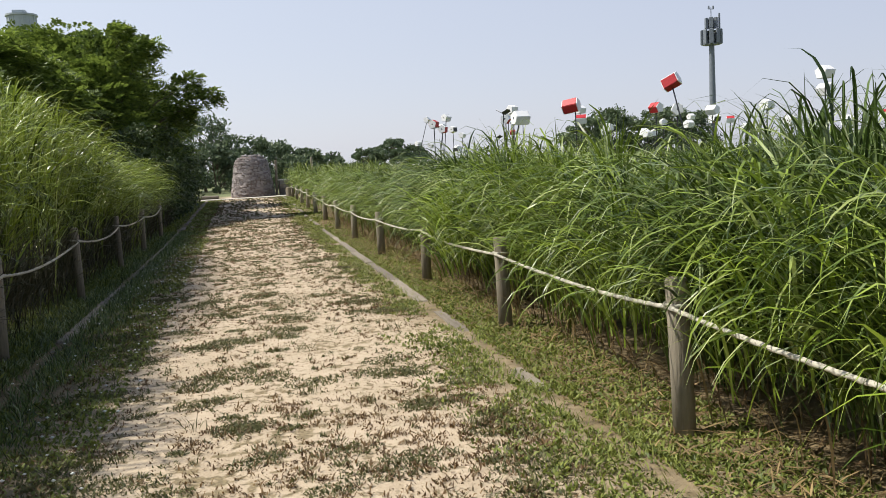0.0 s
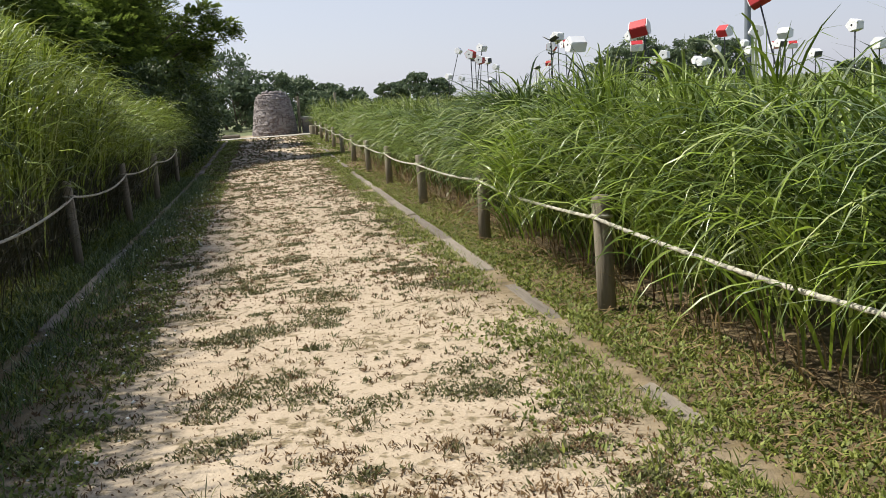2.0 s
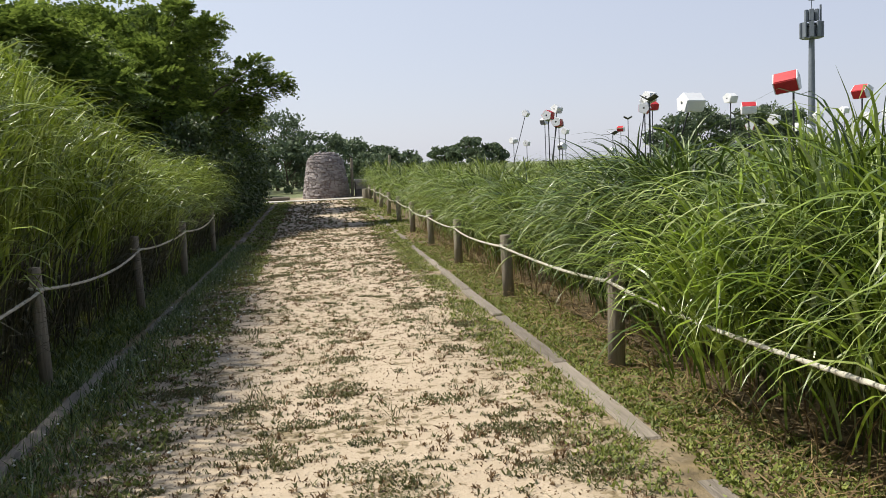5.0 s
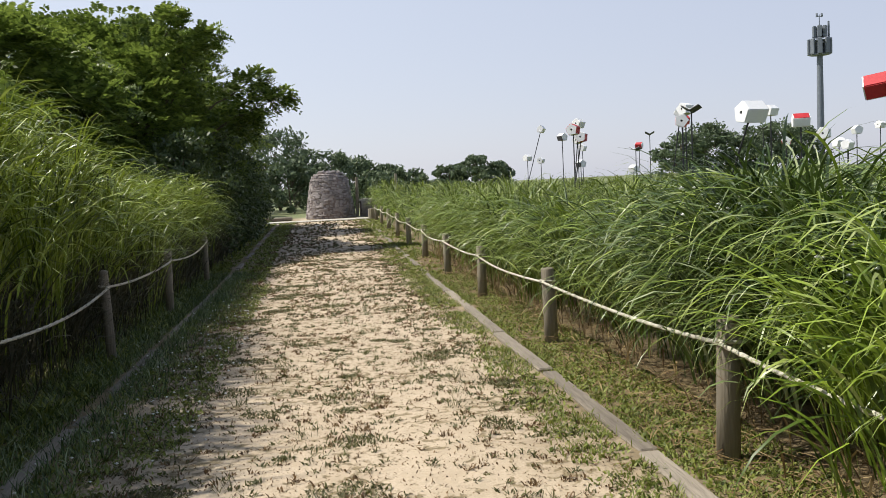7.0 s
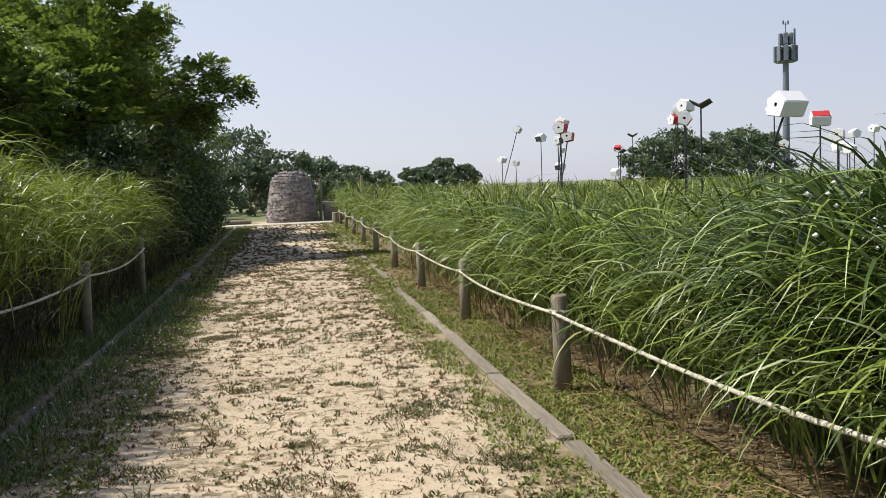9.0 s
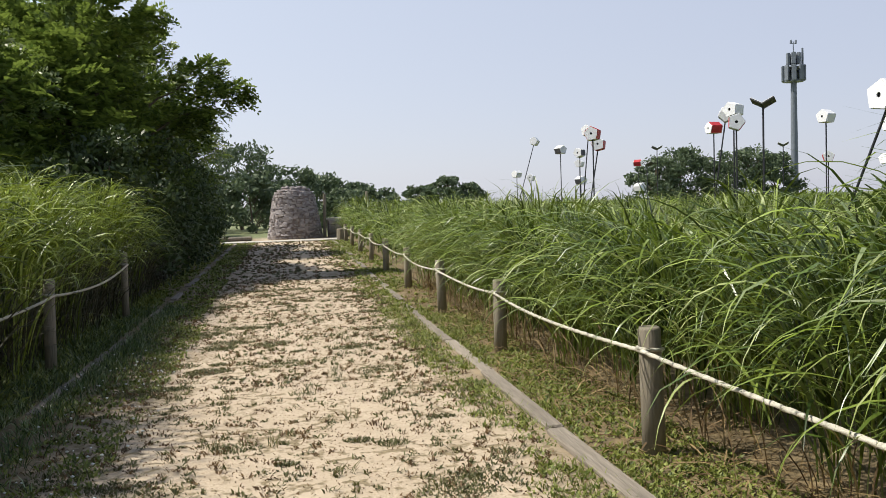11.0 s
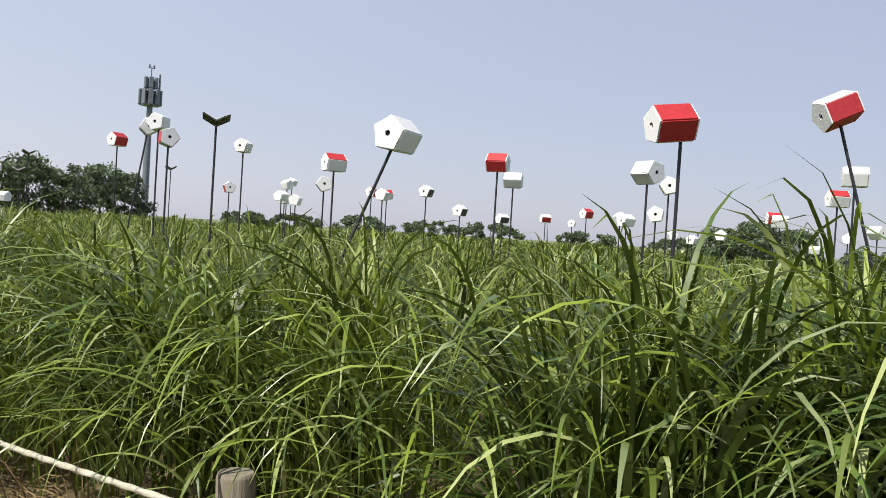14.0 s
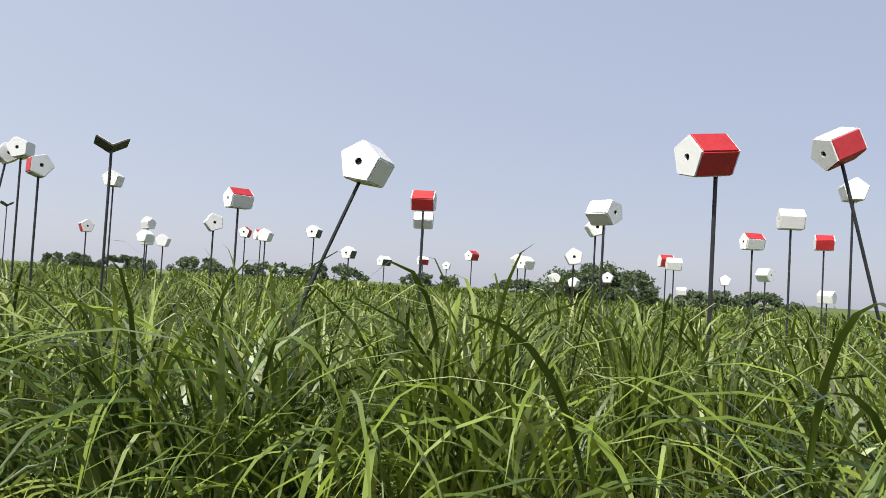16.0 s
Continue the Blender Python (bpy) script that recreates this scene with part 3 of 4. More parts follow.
green, olive = [], []
for x0, x1, y0, y1, dens, cut, size, wide in ((1.05, 1.68, 1, 20, 520, -0.45, 0.034, 0.016), (1.83, 2.5, 1, 20, 760, -0.95, 0.036, 0.016), (1.15, 2.4, 20, 40, 110, -0.5, 0.055, 0.032), (-1.95, -0.85, 3, 20, 420, -0.45, 0.036, 0.017), (-1.95, -1.5, 3, 20, 150, -1.5, 0.05, 0.022),
                                             (-2.3, -1.0, 20, 40, 100, -0.6, 0.055, 0.032)):
    x, y = scatter(x0, x1, y0, y1, dens)
    keep = patchy(x, y, 0.7, cut) & (np.abs(x + 1.66) > 0.09) & ((x > 1.7) | (x < 0) | (rng.uniform(0, 1, len(x)) < np.clip((x - 1.0 - 0.2 * (y > 7)) / 0.45, 0, 1)))
    x, y = tufts(x[keep], y[keep], 5, 0.024)
    green.append(low_plants(x, y, size, wide, 0.5))


def worn(x):
    """How freely plants grow across the track: least in the two trodden lanes."""
    return 1.0 - 0.85 * np.exp(-((x - 0.62) / 0.3) ** 2) - 0.6 * np.exp(-((x + 0.62) / 0.22) ** 2)


# dense small mats of fine leaves
x, y = scatter(-1.25, 1.45, 1.5, 24, 11)
keep = rng.uniform(0, 1, len(x)) < worn(x) * (0.4 + 0.35 * (y < 9) + 0.35 * (y < 6.5)) * (0.75 + 0.7 * wave(x, y, 0.9, 2.2))
cx, cy = x[keep], y[keep]
for cx_, cy_, r in zip(cx, cy, rng.uniform(0.04, 0.17, len(cx))):
    n = int(90 + 14000 * r * r)
    a, d = rng.uniform(0, 6.283, n), r * rng.uniform(0, 1, n) ** 0.6
    olive.append(low_plants(cx_ + 1.5 * d * np.cos(a), cy_ + d * np.sin(a), 0.026, 0.0105, 0.5))
# loose rosettes scattered over the sand
x, y = scatter(1.62, 1.92, 1, 7.2, 620)
keep = patchy(x, y, 2.6, -0.1)
x, y = tufts(x[keep], y[keep], 6, 0.024)
v, f = low_plants(x, y, 0.036, 0.011, 0.5)
v[:, 2] += 0.006
green.append((v, f))
dry = []
for y0, y1, dens, per, size, wide in ((1.5, 8, 75, 12, 0.034, 0.009), (8, 16, 135, 11, 0.032, 0.011), (16, 26, 120, 9, 0.038, 0.015), (26, 40, 50, 8, 0.05, 0.026)):
    for bunch, share in ((olive, 0.55), (dry, 0.45)):
        x, y = scatter(-1.35, 1.6, y0, y1, dens * share)
        keep = rng.uniform(0, 1, len(x)) < (worn(x) * 0.6 + 0.35) * (0.75 + 0.6 * wave(x, y, 1.4, 3.1))
        x, y = tufts(x[keep], y[keep], per, 0.017)
        bunch.append(low_plants(x, y, size, wide, 0.35))
# a carpet of dry weeds at the near end
x, y = scatter(-1.2, 1.5, 1.5, 5.2, 190)
keep = patchy(x, y, 4.4, -0.15)
x, y = tufts(x[keep], y[keep], 10, 0.022)
dry.append(low_plants(x, y, 0.03, 0.0095, 0.4))
# crumbs of dead leaf
x, y = scatter(-1.4, 1.65, 1.5, 26, 520)
dry.append(low_plants(x, y, 0.02, 0.0095, 0.9))
x, y = scatter(1.8, 2.4, 2, 22, 260)
dry.append(low_plants(x, y, 0.032, 0.011, 0.7))
v, f = joined(dry)
tagged(mesh_arrays("dry_weeds", v, f, DRYWEED), "withered reddish brown weeds on the sand", "weeds", kind="stuff")
x, y = scatter(-2.75, -1.85, 3, 24, 300)
x, y = tufts(x, y, 3, 0.03)
green.append(low_plants(x, y, 0.10, 0.02, 0.3))
# soft turf between the bank and the sand, shade included in its dark green
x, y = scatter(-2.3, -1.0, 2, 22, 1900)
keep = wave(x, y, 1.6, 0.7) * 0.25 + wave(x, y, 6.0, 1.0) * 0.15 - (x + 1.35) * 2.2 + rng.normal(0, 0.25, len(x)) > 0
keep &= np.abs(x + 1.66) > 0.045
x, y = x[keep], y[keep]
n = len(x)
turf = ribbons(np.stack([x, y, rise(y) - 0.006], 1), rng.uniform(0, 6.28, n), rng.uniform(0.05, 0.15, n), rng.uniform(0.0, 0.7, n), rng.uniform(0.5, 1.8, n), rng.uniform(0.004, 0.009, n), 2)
tagged(mesh_arrays("turf", *turf, SHADED_TUSSOCK), "soft turf in shade-darkened green below the grass bank", "grass", kind="stuff")
# thin sunlit turf along both sides of the edging
edge_turf = []
for x0, x1, dens in ((1.35, 1.73, 1500), (1.81, 2.0, 1200)):
    x, y = scatter(x0, x1, 1, 24, dens)
    keep = patchy(x, y, 0.7, -0.1)
    x, y = x[keep], y[keep]
    n = len(x)
    edge_turf.append(ribbons(np.stack([x, y, rise(y) - 0.006], 1), rng.uniform(0, 6.28, n), rng.uniform(0.03, 0.09, n), rng.uniform(0.1, 0.9, n), rng.uniform(0.6, 1.8, n), rng.uniform(0.004, 0.008, n), 2))
edge_turf = joined(edge_turf)
tagged(mesh_arrays("edge_turf", *edge_turf, CLOVER), "short yellow-green turf along the timber edging", "grass", kind="stuff")
v, f = joined(green)
tagged(mesh_arrays("clover", v, f, CLOVER), "low green clover and grass along the edging", "weeds", kind="stuff")
v, f = joined(olive)
tagged(mesh_arrays("track_weeds", v, f, WEED), "sparse olive and brown weeds on the sand", "weeds", kind="stuff")
# a few taller tufts
x, y = scatter(-1.3, 1.5, 1.5, 20, 1.5)
x, y = tufts(x, y, 22, 0.035)
v, f = low_plants(x, y, 0.085, 0.006, 0.0)
tagged(mesh_arrays("grass_tufts", v, f, WEED), "small loose grass tufts on the track", "weeds", kind="stuff")

# white flower heads in the clover and the grass
def flower_heads(x, y, z, size):
    n = len(x)
    o = np.array([[1, 0, 0], [0, 1, 0], [-1, 0, 0], [0, -1, 0], [0, 0, 0.6], [0, 0, -0.6]])
    v = (np.stack([x, y, z], 1)[:, None, :] + o[None] * (size * rng.uniform(0.6, 1.3, n))[:, None, None]).reshape(-1, 3)
    t = np.array([[0, 1, 4], [1, 2, 4], [2, 3, 4], [3, 0, 4], [1, 0, 5], [2, 1, 5], [3, 2, 5], [0, 3, 5]])
    return v, (t[None] + (np.arange(n) * 6)[:, None, None]).reshape(-1, 3)


x, y = scatter(-1.65, -0.7, 3, 18, 22)
v, f = flower_heads(x, y, 0.035 + rng.uniform(0, 0.03, len(x)), 0.011)
tagged(mesh_arrays("clover_flowers", v, f, PETAL), "tiny white clover heads beside the track", "flowers", kind="stuff")
spots = []
for cx, cy, cz, s, n in ((2.36, 10.5, 1.36, 0.13, 22), (2.34, 8.95, 1.0, 0.12, 16), (2.3, 9.3, 1.08, 0.08, 8), (-1.98, 21.4, 0.85, 0.14, 16)):
    spots.append(flower_heads(rng.normal(cx, s, n), rng.normal(cy, s, n), rng.normal(cz, s * 0.7, n), 0.014))
v, f = joined(spots)
tagged(mesh_arrays("white_daisies", v, f, PETAL), "small white daisies among the tall grass", "flowers", kind="stuff")


# ---- trees ----
def leaves(centres, size, n):
    """Small pointed leaves turned at random."""
    a = rng.normal(0, 1, (n, 3))
    a /= np.linalg.norm(a, axis=1)[:, None]
    b = np.cross(a, rng.normal(0, 1, (n, 3)))
    b /= np.linalg.norm(b, axis=1)[:, None]
    s = size * rng.uniform(0.6, 1.3, n)[:, None]
    v = np.stack([centres - a * s, centres + b * s * 0.45, centres + a * s, centres - b * s * 0.45], 1).reshape(-1, 3)
    return v, np.arange(n * 4).reshape(n, 4)


def sprays(base, out, length, pairs=6, leaflet=0.055):
    """Feathered leaves: pairs of leaflets along a drooping stalk. base, out: places and ways."""
    n = len(base)
    side = np.cross(out, np.array([0, 0, 1.0]) + rng.normal(0, 0.35, (n, 3)))
    side /= np.linalg.norm(side, axis=1)[:, None]
    made = []
    for k in range(pairs):
        s = (k + 1) / pairs
        c = base + out * (length * s)[:, None] + np.array([0, 0, -0.35]) * (length * s * s)[:, None]
        for sgn in (-1, 1):
            a = side * sgn + out * 0.35 + rng.normal(0, 0.12, (n, 3))
            a /= np.linalg.norm(a, axis=1)[:, None]
            b = np.cross(a, np.cross(out, side)) + rng.normal(0, 0.1, (n, 3))
            h = leaflet * (1.1 - 0.35 * s) * rng.uniform(0.8, 1.2, n)[:, None]
            made.append(np.stack([c, c + a * h + b * h * 0.42, c + a * h * 2.0, c + a * h - b * h * 0.42], 1))
    v = np.stack(made, 1).reshape(-1, 3)
    return v, np.arange(len(v)).reshape(-1, 4)


def limb(bm, a, b, r0, r1, rnd, steps=5):
    pts, rad = [], []
    for i in range(steps + 1):
        s = i / steps
        p = Vector(a).lerp(Vector(b), s)
        if 0 < i < steps:
            p += Vector((rnd.uniform(-1, 1), rnd.uniform(-1, 1), rnd.uniform(-0.5, 0.5))) * (Vector(b) - Vector(a)).length * 0.05
        pts.append(p)
        rad.append(r0 + (r1 - r0) * s)
    tube(bm, pts, rad, 7)


def tree(name, label, x, y, h, spread, count, leaf, seed, clumps=40, low=0.12, material=None, feathered=False, group="", clump=0.10, z0=0.0, arms=()):
    """A trunk with limbs, and a crown of leaf clumps round the limbs' ends. arms: ends of boughs that reach far out."""
    rnd = random.Random(seed)
    root = thing(name, label, "tree", (x, y, z0), group)
    bm = bmesh.new()
    limb(bm, (0, 0, -0.2), (rnd.uniform(-.3, .3), rnd.uniform(-.3, .3), h * 0.72), h * 0.022, h * 0.007, rnd, 6)
    centres = []
    for i in range(clumps):
        u = rnd.random() ** 0.85
        z = h * (low + (0.93 - low) * u)
        prof = math.sin(math.pi * min(1, 0.22 + 0.74 * u)) ** 0.55
        a = rnd.uniform(0, 2 * math.pi)
        r = spread * prof * rnd.uniform(0.35, 1.0) ** 0.6
        end = Vector((r * math.cos(a), r * math.sin(a), z))
        centres.append((end, h * clump * rnd.uniform(0.6, 1.4)))
        if i % 2 == 0:
            limb(bm, (0, 0, max(0.3, z - r * 0.7) * 0.85), end, h * 0.007, h * 0.0015, rnd, 4)
    for dx, dy, z, r in arms:
        end = Vector((dx, dy, z))
        mid = Vector((dx * 0.62, dy * 0.6, z * 0.86))
        limb(bm, (0, 0, z * 0.5), mid, h * 0.008, h * 0.004, rnd, 4)
        limb(bm, mid, end, h * 0.004, h * 0.0012, rnd, 4)
        centres += [(mid.lerp(end, s), r * (1.15 - 0.45 * s)) for s in (0.0, 0.3, 0.6, 0.85, 1.0)]
    part("trunk", bm, BARK, root)
    per = max(1, count // clumps)
    cs, ws = [], []
    for c, r in centres:
        d = rng.normal(0, 1, (per, 3))
        d /= np.linalg.norm(d, axis=1)[:, None]
        rr = r * rng.uniform(0.15, 1.1, per)[:, None] ** 0.6
        cs.append(np.array(c) + d * rr * np.array([1.15, 1.15, 0.8]))
        o = np.array([c.x, c.y, 0.25 * h]) / max(0.3, math.hypot(c.x, c.y))
        w = d * 0.8 + o * 0.6
        ws.append(w / np.linalg.norm(w, axis=1)[:, None])
    cs, ws = np.concatenate(cs), np.concatenate(ws)
    v, f = sprays(cs, ws, rng.uniform(0.2, 0.38, len(cs)), 5, leaf) if feathered else leaves(cs, leaf, len(cs))
    crown = mesh_arrays("crown", v, f, material or LEAF_HAZED)
    crown.parent = root
    return root


BIG = "big dark feathery-leaved locust tree overhanging the grass bank"
REACH = {4: ((3.25, 0.0, 3.8, 0.28), (2.7, 0.3, 4.3, 0.3), (2.5, 0.3, 3.2, 0.34), (1.6, 0.0, 5.3, 0.3), (0.8, -0.2, 5.7, 0.36), (0.0, 0.2, 5.5, 0.4))}
for k, (x, y, h, spread, n) in enumerate(((-4.1, 33.6, 6.8, 1.9, 4200), (-5.4, 29.3, 6.2, 2.8, 6200), (-6.6, 24.6, 5.4, 3.0, 7000), (-6.4, 19.5, 4.4, 2.6, 3600), (-4.0, 27.2, 5.0, 1.55, 3000), (-3.6, 37.0, 5.0, 1.7, 1200), (-9.5, 21.0, 5.4, 3.2, 1000))):
    tree("locust_tree", BIG, x, y, h, spread, n, 0.078, 40 + k, 95, 0.04, LEAF, True, "locust trees along the bank", 0.095, float(rise(y)), REACH.get(k, ()))


# ---- shrubs below the locust trees, their shade put into the leaf colour ----
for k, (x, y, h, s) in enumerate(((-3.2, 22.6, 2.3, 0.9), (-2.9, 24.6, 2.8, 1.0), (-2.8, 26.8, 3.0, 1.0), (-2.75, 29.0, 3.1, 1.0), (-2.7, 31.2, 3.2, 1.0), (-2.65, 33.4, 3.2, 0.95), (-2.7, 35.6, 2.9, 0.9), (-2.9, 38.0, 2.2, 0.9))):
    tree("shrub", "dense shrub with leaves darkened for the shade below the trees", x, y, h, s, 6400, 0.06, 80 + k, 50, 0.03, SHADED_SHRUBLEAF, False, "shrubs by the fence", 0.13, float(rise(y)))

# ---- stone kiln at the end of the track ----
KX, KY, KZ = 0.45, 43.3, 0.26


def kiln_radius(z):
    """Steep sides that round over to a flat top."""
    return 1.06 - 0.165 * z - 0.40 * max(0.0, (z - 1.6) / 0.42) ** 2.6


kiln = thing("stone_kiln", "round tapering kiln of rough brown field stones", "stone kiln", (KX, KY, KZ))
bm = bmesh.new()
levels = [i * 0.1 for i in range(21)]
tube(bm, [(0, 0, z) for z in levels], [kiln_radius(z) + 0.008 for z in levels], 28)
part("core", bm, MORTAR, kiln, "dark mud mortar between the stones")
rnd = random.Random(5)
stone_meshes = []
for k in range(6):
    bm = bmesh.new()
    bmesh.ops.create_cube(bm, size=1)
    bmesh.ops.bevel(bm, geom=bm.edges[:], offset=0.11, segments=1, affect="EDGES")
    for vert in bm.verts:
        vert.co += Vector((rnd.uniform(-1, 1), rnd.uniform(-1, 1), rnd.uniform(-1, 1))) * 0.10
    me = bpy.data.meshes.new("stone")
    bm.to_mesh(me)
    bm.free()
    me.materials.append(STONE)
    stone_meshes.append(me)
z = 0.07
while z < 2.0:
    r = kiln_radius(z)
    around = max(5, int(2 * math.pi * r / 0.2))
    for i in range(around):
        a = 2 * math.pi * (i + rnd.uniform(-0.15, 0.15)) / around + z * 3
        s = new("stone", rnd.choice(stone_meshes))
        s.parent = kiln
        tip = max(0.0, (z - 1.6) / 0.45)
        s.matrix_basis = pose((r - 0.05) * math.cos(a), (r - 0.05) * math.sin(a), z + rnd.uniform(-0.03, 0.03), 0, -50 * tip, math.degrees(a)) @ pose(0, 0, 0, rnd.uniform(-12, 12), rnd.uniform(-8, 8), rnd.uniform(-8, 8)) @ Matrix.Diagonal((0.2, 0.2 * rnd.uniform(0.5, 1.35), 0.095 * rnd.uniform(0.6, 1.4), 1))
    z += 0.095

# pale slab before the kiln
slab = thing("stone_slab", "pale stone slabs laid across the track's end", "paving", kind="structure")
x = -2.2
rnd = random.Random(9)
while x < 1.9:
    w = rnd.uniform(0.7, 1.0)
    board("slab", SLAB, 1.3, w - 0.03, 0.12, slab, (x + w / 2, 40.6, 0.235 + rnd.uniform(-0.01, 0.01)), rnd.uniform(-0.02, 0.02))
    x += w


def timber(name, label, x, y, h, r, lean=0.0):
    bm = bmesh.new()
    tube(bm, [(0, 0, -0.1), (lean * 0.5, 0, h * 0.5), (lean, 0, h - 0.02), (lean, 0, h)], [r, r * 0.97, r * 0.94, r * 0.8], 10)
    ob = part(name, bm, POST)
    ob.location = (x, y, float(rise(y)))
    return tagged(ob, label, "wooden post")


timber("wooden_post", "tall thin weathered post beside the stone kiln", 1.62, 43.4, 1.75, 0.07, 0.05)
timber("wooden_post", "tall thin weathered post behind the stone kiln", 3.9, 49.0, 1.9, 0.07)
timber("wooden_stump", "short pale stump at the fence's end", 2.05, 39.6, 0.42, 0.17)

wall = thing("stone_wall", "low dark field stone wall beside the kiln", "stone wall", (0, 0, 0))
bm = bmesh.new()
box(bm, (2.6, 43.6, 0.55), (1.7, 0.5, 0.75), bevel=0.03)
part("core", bm, MORTAR, wall)
rnd = random.Random(6)
for course in range(4):
    x = 1.8
    while x < 3.4:
        w = rnd.uniform(0.2, 0.34)
        s = new("stone", rnd.choice(stone_meshes))
        s.parent = wall
        s.matrix_basis = pose(x + w / 2, 43.33, 0.28 + 0.19 * course, rnd.uniform(-4, 4), rnd.uniform(-4, 4), rnd.uniform(-4, 4)) @ Matrix.Diagonal((w, 0.16, 0.18, 1))
        x += w
board("coping", SLAB, 0.6, 1.8, 0.09, wall, (2.6, 43.6, 0.985))
log = board("fallen_log", POST, 0.2, 1.6, 0.18, None, (-2.0, 42.4, 0.34), 0.1, 0.05)
tagged(log, "low weathered timber beam beside the kiln", "timber beam")

# ---- far trees, with the haze of distance mixed into their leaf colour ----
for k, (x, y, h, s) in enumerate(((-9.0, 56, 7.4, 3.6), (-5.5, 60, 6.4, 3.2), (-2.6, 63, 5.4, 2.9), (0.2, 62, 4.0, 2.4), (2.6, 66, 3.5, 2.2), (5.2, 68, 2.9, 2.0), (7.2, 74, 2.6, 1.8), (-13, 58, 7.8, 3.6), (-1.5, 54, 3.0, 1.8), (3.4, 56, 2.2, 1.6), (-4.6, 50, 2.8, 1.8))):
    tree("wood_tree", "dark green tree in the wood beyond the kiln", x, y, h, s, 3800, 0.15, 100 + k, 46, 0.05, LEAF_HAZED, False, "wood beyond the kiln", 0.12, 0.26)
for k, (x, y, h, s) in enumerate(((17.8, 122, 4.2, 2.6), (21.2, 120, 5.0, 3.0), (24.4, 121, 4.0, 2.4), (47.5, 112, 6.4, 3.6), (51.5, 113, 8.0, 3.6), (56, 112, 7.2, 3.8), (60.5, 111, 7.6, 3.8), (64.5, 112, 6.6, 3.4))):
    tree("field_tree", "round dark tree beyond the grass field", x, y, h, s, 4500, 0.26, 130 + k, 50, 0.05, LEAF_HAZED, False, "trees beyond the field", 0.12, 0.26)
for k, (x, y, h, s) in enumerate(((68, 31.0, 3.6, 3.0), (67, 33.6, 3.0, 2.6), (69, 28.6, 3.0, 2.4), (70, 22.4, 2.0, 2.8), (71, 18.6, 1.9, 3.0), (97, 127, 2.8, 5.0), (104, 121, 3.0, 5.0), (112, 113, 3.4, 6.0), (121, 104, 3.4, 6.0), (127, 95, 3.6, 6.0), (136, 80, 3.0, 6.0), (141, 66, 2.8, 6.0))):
    tree("field_shrub", "broad dark shrub beyond the grass field", x, y, h, s, 4600, 0.17 if x < 80 else 0.3, 150 + k, 50, 0.02, LEAF_HAZED, False, "shrubs beyond the field", 0.2, 0.26)


# ---- mast ----
mast = thing("radio_mast", "grey steel radio mast with a ring of aerials", "radio mast", (71.5, 118.2, 0.26))
bm = bmesh.new()
tube(bm, [(0, 0, 0), (0, 0, 9), (0, 0, 21)], [0.55, 0.48, 0.36], 16)
part("pole", bm, MAST, mast)
bm = bmesh.new()
tube(bm, [(0, 0, 16.9), (0, 0, 17.05)], [1.35, 1.35], 20)
part("platform", bm, MAST, mast)
bm = bmesh.new()
tube(bm, [(0, 0, 18.9), (0, 0, 19.0)], [1.2, 1.2], 20)
part("platform", bm, MAST, mast)
for k in range(9):
    a = 2 * math.pi * k / 9
    bm = bmesh.new()
    box(bm, (1.45 * math.cos(a), 1.45 * math.sin(a), 18.1), (0.35, 0.62, 2.2), Matrix.Rotation(a, 4, "Z"), 0.05)
    part("aerial", bm, MAST, mast)
for k in range(5):
    a = 2 * math.pi * k / 5 + 0.4
    bm = bmesh.new()
    box(bm, (0.75 * math.cos(a), 0.75 * math.sin(a), 20.2), (0.4, 0.6, 1.6), Matrix.Rotation(a, 4, "Z"), 0.05)
    part("aerial", bm, MAST, mast)
bm = bmesh.new()
tube(bm, [(1.15, -0.4, 18.8), (1.15, -0.4, 21.6)], [0.16, 0.14], 8)
part("whip_aerial", bm, MAST, mast)
bm = bmesh.new()
tube(bm, [(0, 0, 21), (0, 0, 22.6)], [0.07, 0.05], 8)
box(bm, (0, 0, 22.3), (0.8, 0.08, 0.08))
for d in (-0.38, 0.38):
    tube(bm, [(d, 0, 22.3), (d, 0, 22.8)], [0.16, 0.12], 8)
part("lightning_rod", bm, MAST, mast)

# ---- water tower far behind the locust trees ----
tower = thing("water_tower", "pale concrete water tower far behind the trees", "water tower", (-42, 192, 0))
bm = bmesh.new()
tube(bm, [(0, 0, -0.2), (0, 0, 29)], [1.6, 1.6], 24)
part("shaft", bm, CONCRETE, tower)
bm = bmesh.new()
tube(bm, [(0, 0, 28.5), (0, 0, 30.5), (0, 0, 36)], [1.8, 2.75, 2.75], 24)
part("tank", bm, CONCRETE, tower)
for k in range(16):
    a = 2 * math.pi * k / 16
    bm = bmesh.new()
    box(bm, (2.8 * math.cos(a), 2.8 * math.sin(a), 33.2), (0.14, 0.3, 5.4), Matrix.Rotation(a, 4, "Z"))
    part("rib", bm, CONCRETE, tower)
bm = bmesh.new()
tube(bm, [(0, 0, 36), (0, 0, 36.35)], [3.1, 3.1], 24)
box(bm, (-0.3, 0, 36.8), (2.4, 2.2, 0.9), bevel=0.05)
part("roof", bm, CONCRETE, tower)


# ---- birdhouses on poles ----
DEPTH, ROUND = 0.25, 0.114
PENTAGON = [(ROUND * math.cos(radians(a)), ROUND * math.sin(radians(a))) for a in (234, 306, 18, 90, 162)]


